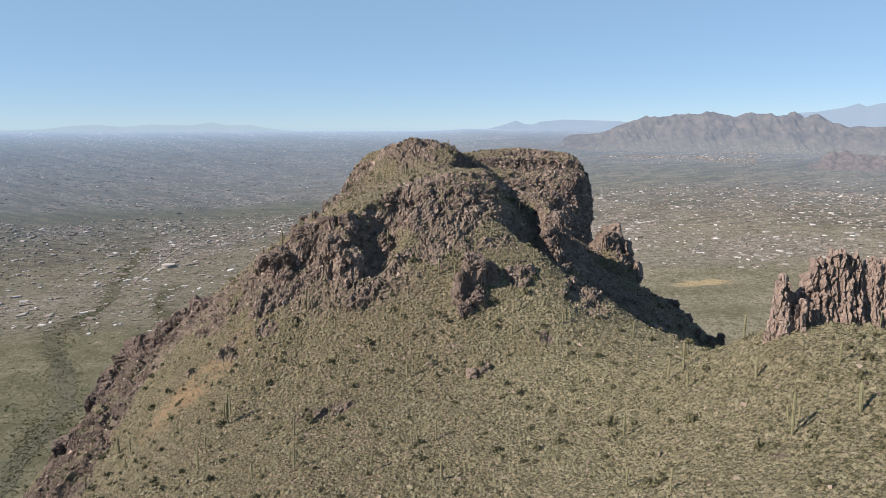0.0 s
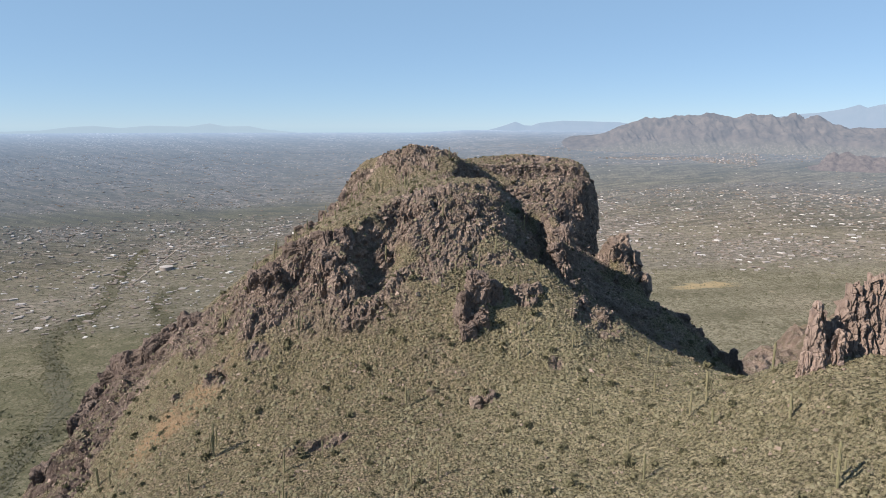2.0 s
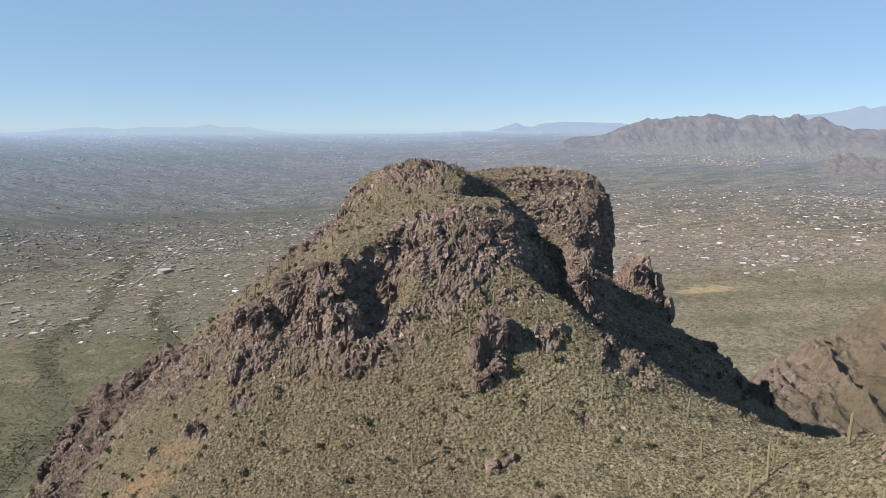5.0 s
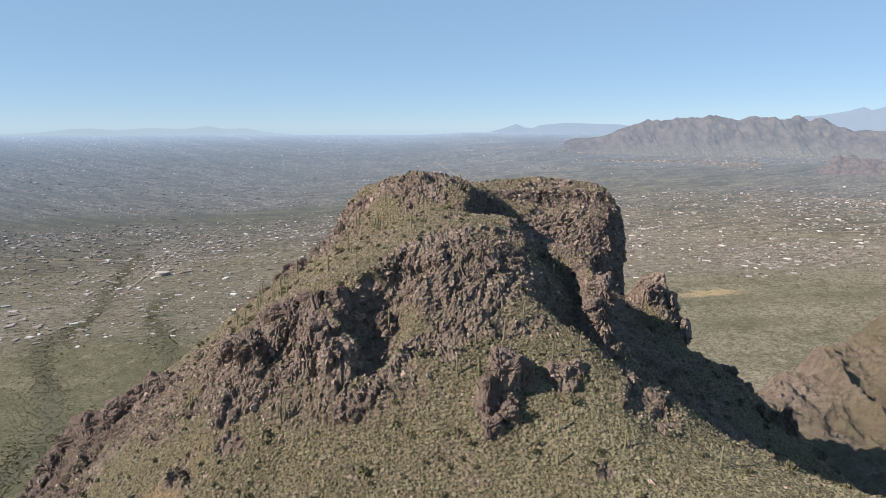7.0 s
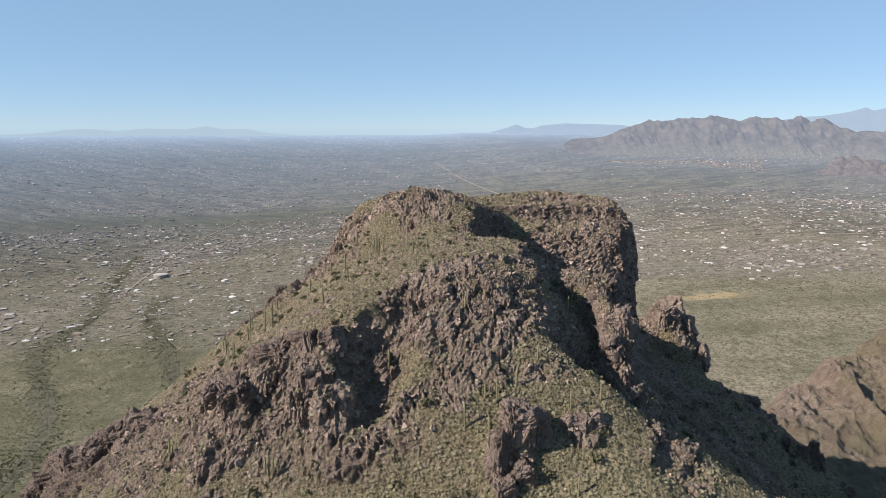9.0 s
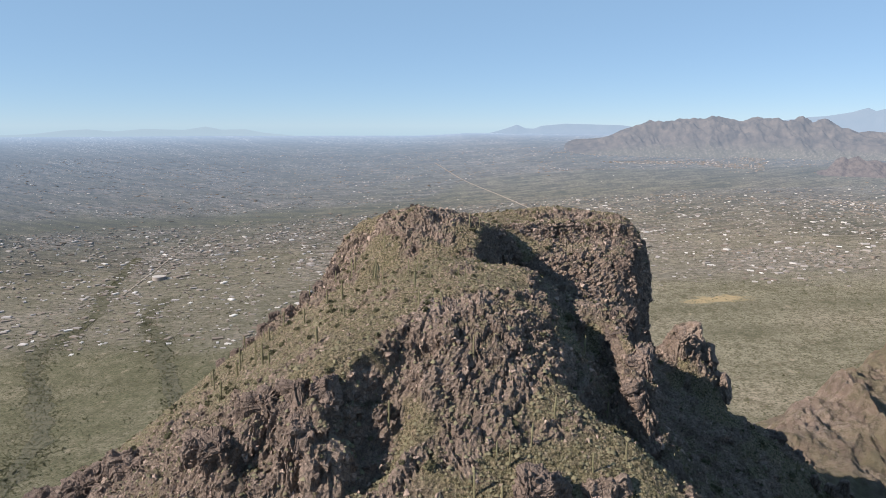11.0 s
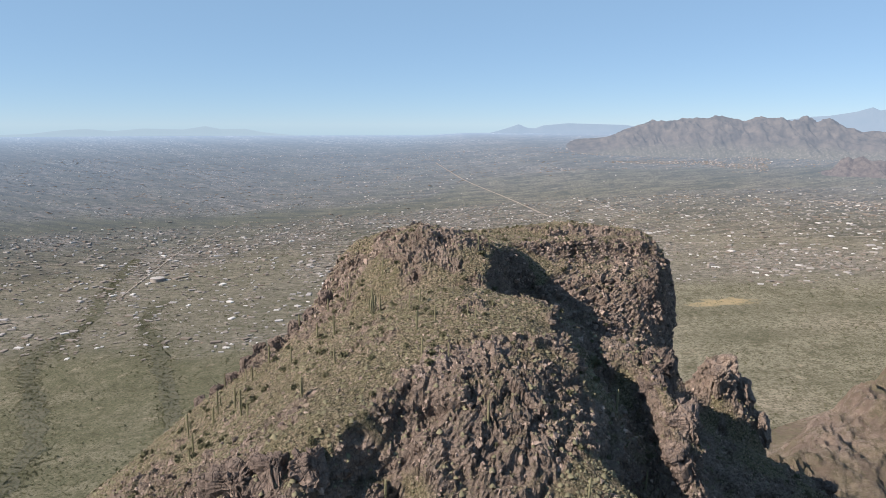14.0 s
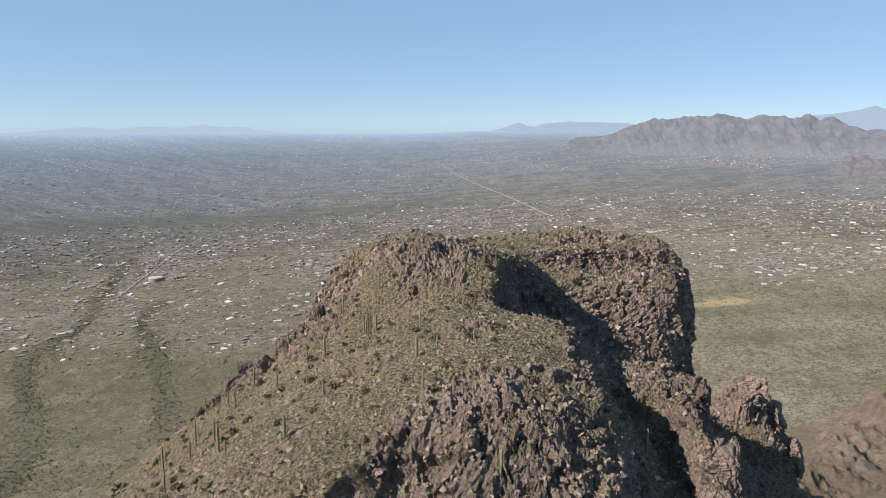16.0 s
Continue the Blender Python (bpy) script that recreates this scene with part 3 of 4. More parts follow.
def skyline(*points):
    """Heights along a range: place from 0 to 1, height."""
    at, high = zip(*points)
    return lambda u: np.interp(u, at, high)


# rock colours with painted haze: each range emits a bluish glow
MAT_RANGE = make_distance_material("hazy_near_rock", (0.06, 0.058, 0.056), (0.14, 0.122, 0.106), (0.38, 0.51, 0.71), 0.32, 0.022)
MAT_FOOTHILL = make_distance_material("hazy_foothill_rock", (0.07, 0.064, 0.06), (0.17, 0.147, 0.128), (0.4, 0.5, 0.72), 0.22, 0.05)
# the blue of the farthest ranges is mostly emitted haze over near-black rock
MAT_RANGE_FAR = make_distance_material("hazy_far_rock", (0.05, 0.05, 0.05), (0.07, 0.065, 0.065), (0.4, 0.59, 0.82), 0.72)
MAT_RANGE_FAINT = make_distance_material("hazy_faint_rock", (0.03, 0.03, 0.035), (0.04, 0.04, 0.04), (0.5, 0.71, 0.9), 0.72)
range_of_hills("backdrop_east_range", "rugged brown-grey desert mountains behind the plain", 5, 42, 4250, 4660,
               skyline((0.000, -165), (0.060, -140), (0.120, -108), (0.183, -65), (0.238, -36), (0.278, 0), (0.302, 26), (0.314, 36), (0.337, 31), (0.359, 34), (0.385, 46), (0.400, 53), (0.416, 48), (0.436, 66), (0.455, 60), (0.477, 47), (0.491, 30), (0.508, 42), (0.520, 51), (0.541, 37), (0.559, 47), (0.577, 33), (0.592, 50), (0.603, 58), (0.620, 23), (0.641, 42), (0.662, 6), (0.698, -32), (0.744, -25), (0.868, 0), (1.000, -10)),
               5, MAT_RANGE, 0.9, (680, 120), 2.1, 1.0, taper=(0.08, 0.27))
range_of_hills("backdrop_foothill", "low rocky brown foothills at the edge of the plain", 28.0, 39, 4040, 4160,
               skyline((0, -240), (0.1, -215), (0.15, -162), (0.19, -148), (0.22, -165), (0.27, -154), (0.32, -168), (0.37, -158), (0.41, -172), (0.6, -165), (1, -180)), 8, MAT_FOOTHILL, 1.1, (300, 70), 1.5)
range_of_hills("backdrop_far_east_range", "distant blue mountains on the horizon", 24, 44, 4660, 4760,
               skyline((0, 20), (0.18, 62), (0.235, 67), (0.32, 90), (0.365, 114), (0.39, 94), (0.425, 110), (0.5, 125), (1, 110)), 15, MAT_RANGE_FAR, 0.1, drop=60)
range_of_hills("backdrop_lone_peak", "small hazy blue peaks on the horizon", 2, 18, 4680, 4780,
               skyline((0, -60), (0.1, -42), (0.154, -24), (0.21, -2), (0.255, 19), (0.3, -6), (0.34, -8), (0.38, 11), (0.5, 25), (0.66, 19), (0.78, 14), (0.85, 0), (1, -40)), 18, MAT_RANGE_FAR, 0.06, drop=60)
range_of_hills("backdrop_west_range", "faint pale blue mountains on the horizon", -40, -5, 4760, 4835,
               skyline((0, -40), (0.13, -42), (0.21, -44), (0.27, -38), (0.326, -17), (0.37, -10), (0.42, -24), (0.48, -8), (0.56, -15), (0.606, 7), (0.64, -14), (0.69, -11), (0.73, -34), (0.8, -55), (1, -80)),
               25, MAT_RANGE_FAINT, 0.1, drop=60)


def spur_height(x, y):
    line = np.array(((200, 500), (330, 640), (450, 750), (700, 930), (1150, 1150)), float)
    best, wide = np.full(x.shape, 1e9), np.full(x.shape, 120.0)
    for a, b in zip(line[:-1], line[1:]):
        t = np.clip(((x - a[0]) * (b[0] - a[0]) + (y - a[1]) * (b[1] - a[1])) / ((b - a) ** 2).sum(), 0, 1)
        off = np.hypot(x - a[0] - t * (b[0] - a[0]), y - a[1] - t * (b[1] - a[1]))
        north = (b[0] - a[0]) * (y - a[1]) - (b[1] - a[1]) * (x - a[0]) > 0
        wide = np.where(off < best, np.where(north, 120.0, 620.0), wide)
        best = np.minimum(best, off)
    pts = np.stack([x, y, 0 * x], -1).reshape(-1, 3)
    gully = fbm(pts / 130, 6, 91, True).reshape(x.shape)
    fine = fbm(pts / 25, 4, 95).reshape(x.shape)
    fall = np.exp(-(best / wide) ** 1.5) * step(152, 240, x) * step(332, 430, y)
    crag = np.maximum(fbm(pts / 60, 4, 99, True).reshape(x.shape), 0)
    return plain_level(x) - 6 + 285 * fall * (0.94 + 0.06 * gully) + (8 * fine + 17 * gully + 22 * crag ** 2 + 4.5 * fbm(pts / 11, 3, 97, True).reshape(x.shape)) * step(0.03, 0.2, fall)


def build_spur():
    x, y = np.meshgrid(np.linspace(150, 1150, 260), np.linspace(330, 1400, 240))
    z = spur_height(x, y)
    me = mesh_from("spur", np.stack([x, y, z], 2).reshape(-1, 3), grid_faces(*x.shape), False)
    m = Nodes("pale_spur_ground", 0.95, 0.05)
    col = m.ramp(m.noise(0.02, 6, 0.65), (0.35, (0.33, 0.28, 0.2)), (0.5, (0.45, 0.35, 0.275)), (0.65, (0.55, 0.43, 0.35)))
    stone = m.noise(0.16, 6, 0.8)
    col = m.mix(m.ramp(stone, (0.45, 0.0), (0.6, 0.8)), col, (0.58, 0.48, 0.4))
    green = m.noise(0.008, 4, 0.6)
    col = m.mix(m.ramp(green, (0.42, 0.75), (0.58, 0.0)), col, (0.27, 0.245, 0.15))
    scrub = m.noise(0.12, 6, 0.85)
    col = m.mix(m.ramp(scrub, (0.49, 0.0), (0.57, 0.8)), col, (0.23, 0.2, 0.135))
    ledge = m.noise(0.05, 6, 0.8, m.scaled(m.position, (1.0, 0.5, 1.5)))
    col = m.mix(m.ramp(ledge, (0.49, 0.0), (0.58, 0.6)), col, (0.33, 0.245, 0.205))
    m.bump(m.noise(0.14, 8, 0.8), 1.0, 9.0)
    me.materials.append(m.done(col))
    tagged(new("spur", me), "bare pinkish-tan rocky spur above the plain", "hillside", kind="structure")


build_spur()


def ribbon(points, width, lift):
    """A strip that follows true plan points over the basin."""
    pts = np.array(points, float)
    t = np.linspace(0, len(pts) - 1, 40 * (len(pts) - 1) + 1)
    mid = glide(np.arange(len(pts), dtype=float), pts, t)
    side = np.gradient(mid, axis=0)
    side = np.stack([side[:, 1], -side[:, 0]], 1) / np.linalg.norm(side, axis=1, keepdims=True)
    edge = [basin(mid[:, 0] + s * side[:, 0] * width / 2, mid[:, 1] + s * side[:, 1] * width / 2, lift)[0] for s in (-1, 1)]
    return np.stack(edge, 1).reshape(-1, 3), grid_faces(len(t), 2)


def make_wash_material():
    m = Nodes("wash_brush", 1.0, 0.0)
    col = m.mix(m.ramp(m.noise(0.07, 6, 0.8), (0.45, 0.0), (0.62, 0.9)), (0.175, 0.17, 0.125), (0.095, 0.1, 0.072))
    return m.done(col)


MAT_ROAD = make_plain_colour("pale_dirt_road", (0.42, 0.37, 0.31), 0.95)
WASHES = [((-690, 900), (-730, 1070), (-760, 1210), (-900, 1480), (-1030, 1680), (-1110, 1870), (-1110, 2070), (-1250, 2500), (-1340, 2810), (-1480, 3300)),
          ((-520, 1300), (-620, 1510), (-740, 1760), (-820, 1930), (-940, 2130), (-980, 2400))]
ROADS = [((-130, 10800), (220, 6900), (470, 5070), (600, 4010)), ((-20, 3730), (80, 4030), (330, 4230), (510, 4370)),
         ((980, 4730), (1080, 3740), (1250, 3300)), ((-1180, 2500), (-1250, 2950), (-1340, 3680), (-1340, 4410)),
         ((700, 3100), (1300, 2900), (2000, 2950)), ((-2300, 3300), (-1600, 3150), (-900, 3400))]
MAT_WASH = make_wash_material()
for line, wide in zip(WASHES, (40, 34)):
    pts, f = ribbon(line, wide, 0.8)
    sway = 0.4 * vnoise(pts[::2] / 45, 19)[:, None] * (pts[1::2] - pts[::2])
    pts[::2] += sway
    pts[1::2] += 0.4 * vnoise(pts[1::2] / 45, 23)[:, None] * (pts[1::2] - pts[::2])
    me = mesh_from("wash", pts, f)
    me.materials.append(MAT_WASH)
    tagged(new("wash", me), "dry wash thick with grey-green brush", "dry wash", kind="structure")
for line in ROADS:
    me = mesh_from("road", *ribbon(line, 6 if line is not ROADS[0] else 13, 2.5))
    me.materials.append(MAT_ROAD)
    tagged(new("road", me), "pale straight dirt road across the plain", "road", kind="structure")


# ---- scatter ----
from mathutils import bvhtree

rng = np.random.default_rng(7)


def pick_on_hill(count, weight):
    """Row numbers of hill points, chosen by weight (an array like the hill's grid) and by area."""
    p = HILL_P
    du = np.linalg.norm(np.gradient(p, axis=1), axis=2)
    dv = np.linalg.norm(np.gradient(p, axis=0), axis=2)
    w = (du * dv * weight).ravel()
    return rng.choice(len(w), count, p=w / w.sum())


def scattered(templates, where, size, sink=0.0, squash=None, lean=None):
    """Many turned and scaled copies of small templates as one array of corners and triangles."""
    n = len(where)
    which = rng.integers(0, len(templates), n)
    spin = rng.uniform(0, 2 * math.pi, n)
    verts, faces, base = [], [], 0
    for k, (tv, tf) in enumerate(templates):
        rows = np.nonzero(which == k)[0]
        if not len(rows):
            continue
        c, s_ = np.cos(spin[rows])[:, None], np.sin(spin[rows])[:, None]
        v = tv[None] * size[rows][:, None, None]
        if squash is not None:
            v[..., 2] *= squash[rows][:, None]
        x, y = v[..., 0] * c - v[..., 1] * s_, v[..., 0] * s_ + v[..., 1] * c
        v = np.stack([x, y, v[..., 2] - sink * size[rows][:, None]], 2)
        v += where[rows][:, None, :]
        faces.append((tf[None] + base + np.arange(len(rows))[:, None, None] * len(tv)).reshape(-1, 3))
        verts.append(v.reshape(-1, 3))
        base += len(rows) * len(tv)
    return np.concatenate(verts), np.concatenate(faces)


def shrub_template(leaves, seed, flat=0.75, leaf=1.0):
    """A loose dome of small tilted leaf sprays."""
    r = np.random.default_rng(seed)
    d = r.normal(size=(leaves, 3))
    d[:, 2] = np.abs(d[:, 2]) * 0.9 + 0.05
    d /= np.linalg.norm(d, axis=1, keepdims=True)
    mid = d * r.uniform(0.45, 1.0, (leaves, 1)) * (0.5, 0.5, 0.5 * flat * 1.6)
    a, b = r.normal(size=(leaves, 3)), r.normal(size=(leaves, 3))
    a /= np.linalg.norm(a, axis=1, keepdims=True)
    b /= np.linalg.norm(b, axis=1, keepdims=True)
    w = r.uniform(0.16, 0.34, (leaves, 1)) * leaf
    v = np.stack([mid + a * w, mid - a * w * 0.6 + b * w, mid - a * w * 0.6 - b * w], 1).reshape(-1, 3)
    return v, np.arange(leaves * 3).reshape(-1, 3)


def stone_template(seed):
    """An angular broken stone."""
    r = np.random.default_rng(seed)
    bm = bmesh.new()
    pts = r.normal(size=(7, 3))
    pts = pts / np.linalg.norm(pts, axis=1, keepdims=True) * r.uniform(0.8, 1.0, (7, 1)) * (0.55, 0.42, 0.45)
    for q in pts:
        bm.verts.new(q)
    bmesh.ops.convex_hull(bm, input=bm.verts)
    bmesh.ops.triangulate(bm, faces=bm.faces)
    for v_ in [v_ for v_ in bm.verts if not v_.link_faces]:
        bm.verts.remove(v_)
    bm.verts.index_update()
    v = np.array([tuple(v_.co) for v_ in bm.verts])
    f = np.array([[v_.index for v_ in fc.verts] for fc in bm.faces])
    bm.free()
    return v, f


def stuff(name, verts, faces, material, label, category, smooth=False):
    me = mesh_from(name, verts, faces, smooth)
    me.materials.append(material)
    return tagged(new(name, me), label, category, kind="stuff")


X, Y = HILL_P[..., 0], HILL_P[..., 1]
SEEN = step(35, 60, Y) * (1 - step(395, 410, Y)) * step(-200, -170, X) * (1 - step(170, 190, X))
CLOSE = 0.25 + 0.75 * (1 - step(150, 330, Y))
GENTLE = step(0.25, 0.6, HILL_N[..., 2])
PATCHY = step(-0.35, 0.3, fbm(HILL_P.reshape(-1, 3) * 0.12, 4, 101).reshape(X.shape))
FLATP = HILL_P.reshape(-1, 3)
BOXY = [stone_template(200 + k) for k in range(10)]

def lump_template(seed):
    """A low rounded shrub, seen as one small mound with an uneven rim."""
    r = np.random.default_rng(seed)
    a = np.arange(6) * math.pi / 3 + r.uniform(-0.35, 0.35, 6)
    d = r.uniform(0.38, 0.58, 6)
    rim = np.stack([np.cos(a) * d, np.sin(a) * d, r.uniform(-0.12, 0.1, 6)], 1)
    top = np.array([[r.uniform(-0.15, 0.15), r.uniform(-0.15, 0.15), r.uniform(0.42, 0.6)]])
    return np.concatenate([rim, top]), np.array([(k, (k + 1) % 6, 6) for k in range(6)])


FRONT = 1 - step(185, 225, Y)
i = pick_on_hill(50000, SEEN * GENTLE * (0.3 + 0.7 * PATCHY) * (1 - 0.5 * HILL_ROCK) * (0.35 + 0.65 * FRONT) * (1 - 0.35 * step(20, 60, X)))
size = rng.lognormal(-0.42, 0.38, len(i)).clip(0.3, 1.6)
stuff("low_shrubs", *scattered([lump_template(500 + k) for k in range(12)], FLATP[i], size, 0.02), MAT_LOW,
      "low rounded dry olive shrubs covering the slopes", "shrubs", True)
i = pick_on_hill(12000, SEEN * CLOSE * GENTLE * (0.45 + 0.55 * PATCHY) * (1 - 0.2 * HILL_ROCK))
size = rng.lognormal(-0.32, 0.38, len(i)).clip(0.35, 1.8)
stuff("shrub_scatter", *scattered([shrub_template(12, k) for k in range(10)], FLATP[i], size, 0.06), MAT_SHRUB,
      "dry olive desert shrubs scattered over the slopes", "shrubs")
i = pick_on_hill(2200, SEEN * GENTLE * (0.4 + 0.6 * (1 - HILL_ROCK)))
size = rng.lognormal(0.5, 0.35, len(i)).clip(0.9, 3.4)
stuff("bush_scatter", *scattered([shrub_template(60, 30 + k, 0.75, 0.72) for k in range(6)], FLATP[i], size, 0.05), MAT_BUSH,
      "green palo verde and creosote bushes on the slopes", "bushes")
i = pick_on_hill(16000, SEEN * CLOSE * GENTLE * (1 - 0.5 * HILL_ROCK) * (0.3 + 3.0 * step(0, 50, X)))
size = rng.uniform(0.3, 0.65, len(i))
stuff("grass_scatter", *scattered([shrub_template(5, 60 + k, 1.1) for k in range(6)], FLATP[i], size, 0.05), MAT_GRASS,
      "pale dry grass tufts between the shrubs", "grass")
i = pick_on_hill(40000, SEEN * (0.25 + 0.75 * step(-125, -98, X)) * (0.04 + step(0.15, 0.6, HILL_ROCK)) * (0.4 + 0.6 * CLOSE) * (1 + 1.2 * step(165, 185, Y) * (1 - step(235, 260, Y)) + 2.2 * step(300, 330, Y)))
size = (rng.lognormal(-0.22, 0.5, len(i)) * (1 + 0.5 * step(290, 330, FLATP[i][:, 1]))).clip(0.35, 3.2)
stuff("rubble", *scattered(BOXY, FLATP[i], size, 0.05), MAT_RUBBLE, "angular brown broken rock lying on the cliffs and ledges", "rubble")
i = pick_on_hill(24000, SEEN * (0.25 + 0.75 * step(190, 235, Y)) * (1 - 0.7 * HILL_ROCK) * (0.35 + 0.65 * PATCHY))
size = rng.lognormal(-0.42, 0.48, len(i)).clip(0.28, 2.0)
stuff("loose_stones", *scattered(BOXY, FLATP[i], size, 0.0), MAT_STONE, "tan loose stones on the soil slopes", "stones")


# ---- saguaros ----
def column_mesh(name, line, radius, sides=16):
    """A ribbed cactus column along a line of points, rounded at the top."""
    line = [Vector(q) for q in line]
    bm = bmesh.new()
    rings = []
    n = len(line)
    for k, q in enumerate(line):
        along = (line[min(k + 1, n - 1)] - line[max(k - 1, 0)]).normalized()
        side = along.cross(Vector((0.31, 0.95, 0.05))).normalized()
        other = along.cross(side)
        t = k / (n - 1)
        r = radius * (0.78 + 0.5 * t if t < 0.45 else 1.0) * (1.0 if t < 0.86 else math.sqrt(max(1 - ((t - 0.86) / 0.145) ** 2, 0.02)))
        rings.append([bm.verts.new(q + (side * math.cos(a) + other * math.sin(a)) * r * (1.0 if j % 2 else 0.82))
                      for j, a in ((j, 2 * math.pi * j / sides) for j in range(sides))])
    for a, b in zip(rings, rings[1:]):
        for j in range(sides):
            bm.faces.new((a[j], a[(j + 1) % sides], b[(j + 1) % sides], b[j]))
    bm.faces.new(rings[-1])
    bm.normal_update()
    bmesh.ops.recalc_face_normals(bm, faces=bm.faces)
    me = bpy.data.meshes.new(name)
    bm.to_mesh(me)
    bm.free()
    me.materials.append(MAT_SAGUARO)
    return me


def make_saguaro(height, arms, lean, label):
    top = new("saguaro", column_mesh("saguaro", [(lean * (k / 15) ** 2, 0, -0.4 + (height + 0.4) * k / 15) for k in range(16)], 0.2))
    tagged(top, label, "cactus", "saguaros on the hill")
    for turn, start, out, rise in arms:
        c, s_ = math.cos(radians(turn)), math.sin(radians(turn))
        line = []
        for k in range(14):
            t = k / 13
            reach = out * min(1, t / 0.3) ** 0.6
            lift = start + (0 if t < 0.12 else rise * ((t - 0.12) / 0.88) ** 1.2)
            line.append((c * reach + lean * 0.2, s_ * reach, lift))
        arm = new("arm", column_mesh("arm", line, 0.14, 14))
        arm.parent = top
    return top


SAGUAROS = [
    make_saguaro(6.2, [], 0.12, "tall single-stemmed green-grey saguaro cactus on the slope"),
    make_saguaro(7.4, [(20, 2.6, 0.75, 2.6)], 0.0, "tall saguaro cactus with one raised arm"),
    make_saguaro(4.2, [], -0.08, "short single-stemmed saguaro cactus among shrubs"),
    make_saguaro(8.2, [(160, 2.4, 0.8, 3.2), (10, 3.2, 0.7, 2.3)], 0.1, "tall saguaro cactus with two raised arms"),
    make_saguaro(8.6, [(170, 1.6, 0.7, 4.6), (215, 2.0, 0.6, 3.8), (15, 2.2, 0.75, 4.4)], 0.0, "large saguaro cactus with a cluster of upright arms"),
    make_saguaro(5.4, [(90, 2.2, 0.6, 1.2)], 0.3, "leaning weathered saguaro cactus with a small arm"),
]
HILL_TREE = bvhtree.BVHTree.FromPolygons([Vector(q) for q in FLATP], grid_faces(*X.shape).tolist())


def ground_at(x, y):
    hit = HILL_TREE.ray_cast(Vector((x, y, 200)), Vector((0, 0, -1)))[0]
    return hit.z if hit else None


# kind, x, y, size
PLACED = [
    (4, -64, 145, 1.26), (1, -8, 151, 0.96), (0, -30, 133, 0.90), (0, -40, 130.5, 1.08), (3, -36, 112, 1.01), (0, -15, 107, 0.96), (2, -5, 116, 1.13), (0, -48, 114, 0.96),
    (0, -67, 126, 1.20), (0, -67, 133, 1.01), (2, -106, 159, 1.44), (0, -113, 149, 1.08), (2, 3, 98, 1.08), (1, 48, 102, 0.90), (0, 43, 80, 0.96), (0, 50, 73, 0.90),
    (3, 74, 73.5, 1.13), (0, 89, 85, 0.96), (0, 61, 138, 1.01), (0, 64, 119, 1.13), (1, 69, 122, 1.13), (2, 66, 110, 0.96), (0, 66, 161, 1.08), (0, 26, 160, 1.01),
    (0, 43, 163, 0.96), (0, 45, 146, 0.84), (2, 77, 97, 1.08), (2, 85, 70, 1.32), (0, 90, 70, 1.08), (0, 83, 118, 1.32), (0, 88, 108, 1.44)]
PLACED += [
    (0, -17.5, 198, 1.13), (0, 2.8, 204, 0.98), (0, 35, 228, 1.03), (0, 39, 216, 0.87), (0, 21, 193, 0.98), (0, 28, 183, 0.87), (0, 36, 186, 0.83), (0, 7.5, 174, 1.23),
    (0, 10, 183, 0.93), (0, 7, 183.5, 0.87), (0, 2, 178, 1.03), (0, 15, 187, 1.03), (0, 27, 166, 0.93), (0, -27, 304, 1.13), (2, -34, 243, 0.93), (0, -74, 265, 1.13),
    (1, -75, 193, 0.87), (4, -45, 178, 0.83)]
PLACED += [
    (1, -40, 305, 0.99), (0, -39, 309, 1.10), (2, -29, 291, 1.21), (0, -26, 284, 0.99), (0, -16, 269, 0.94), (0, -13, 267, 0.99), (0, -40, 279.5, 1.32), (2, -13, 245, 1.10),
    (0, -11, 224, 0.88), (0, -53, 276, 1.05), (0, -64, 292, 1.10), (0, -61, 250, 1.38), (0, -68, 267, 1.21), (1, -75, 272, 1.10), (0, -80, 295, 1.05), (2, -40, 230, 1.10),
    (2, -68, 286, 0.99), (0, -58, 313, 1.10), (0, -47, 310, 0.99), (0, -74, 248, 1.10), (0, 6, 307, 1.05), (0, 10, 312, 0.66)]
used = set()
spots = [(k, x, y, f) for k, x, y, f in PLACED]
for j in pick_on_hill(60, SEEN * step(0.45, 0.7, HILL_N[..., 2]) * (1 - 0.7 * HILL_ROCK) * (1 - step(330, 380, Y))):
    spots.append((int(rng.integers(0, 6) if rng.random() < 0.35 else rng.choice([0, 0, 2, 2])), FLATP[j][0], FLATP[j][1], rng.uniform(0.6, 1.05)))
for kind, x, y, factor in spots:
    z = ground_at(x, y)
    if z is None:
        continue
    m = pose(x, y, z - 0.05, rng.uniform(-2, 2), rng.uniform(-2, 2), rng.uniform(-40, 40)) @ Matrix.Diagonal((factor * 1.15, factor * 1.15, factor, 1))
    if kind in used:
        copy_thing(SAGUAROS[kind], m)
    else:
        used.add(kind)
        SAGUAROS[kind].matrix_basis = m


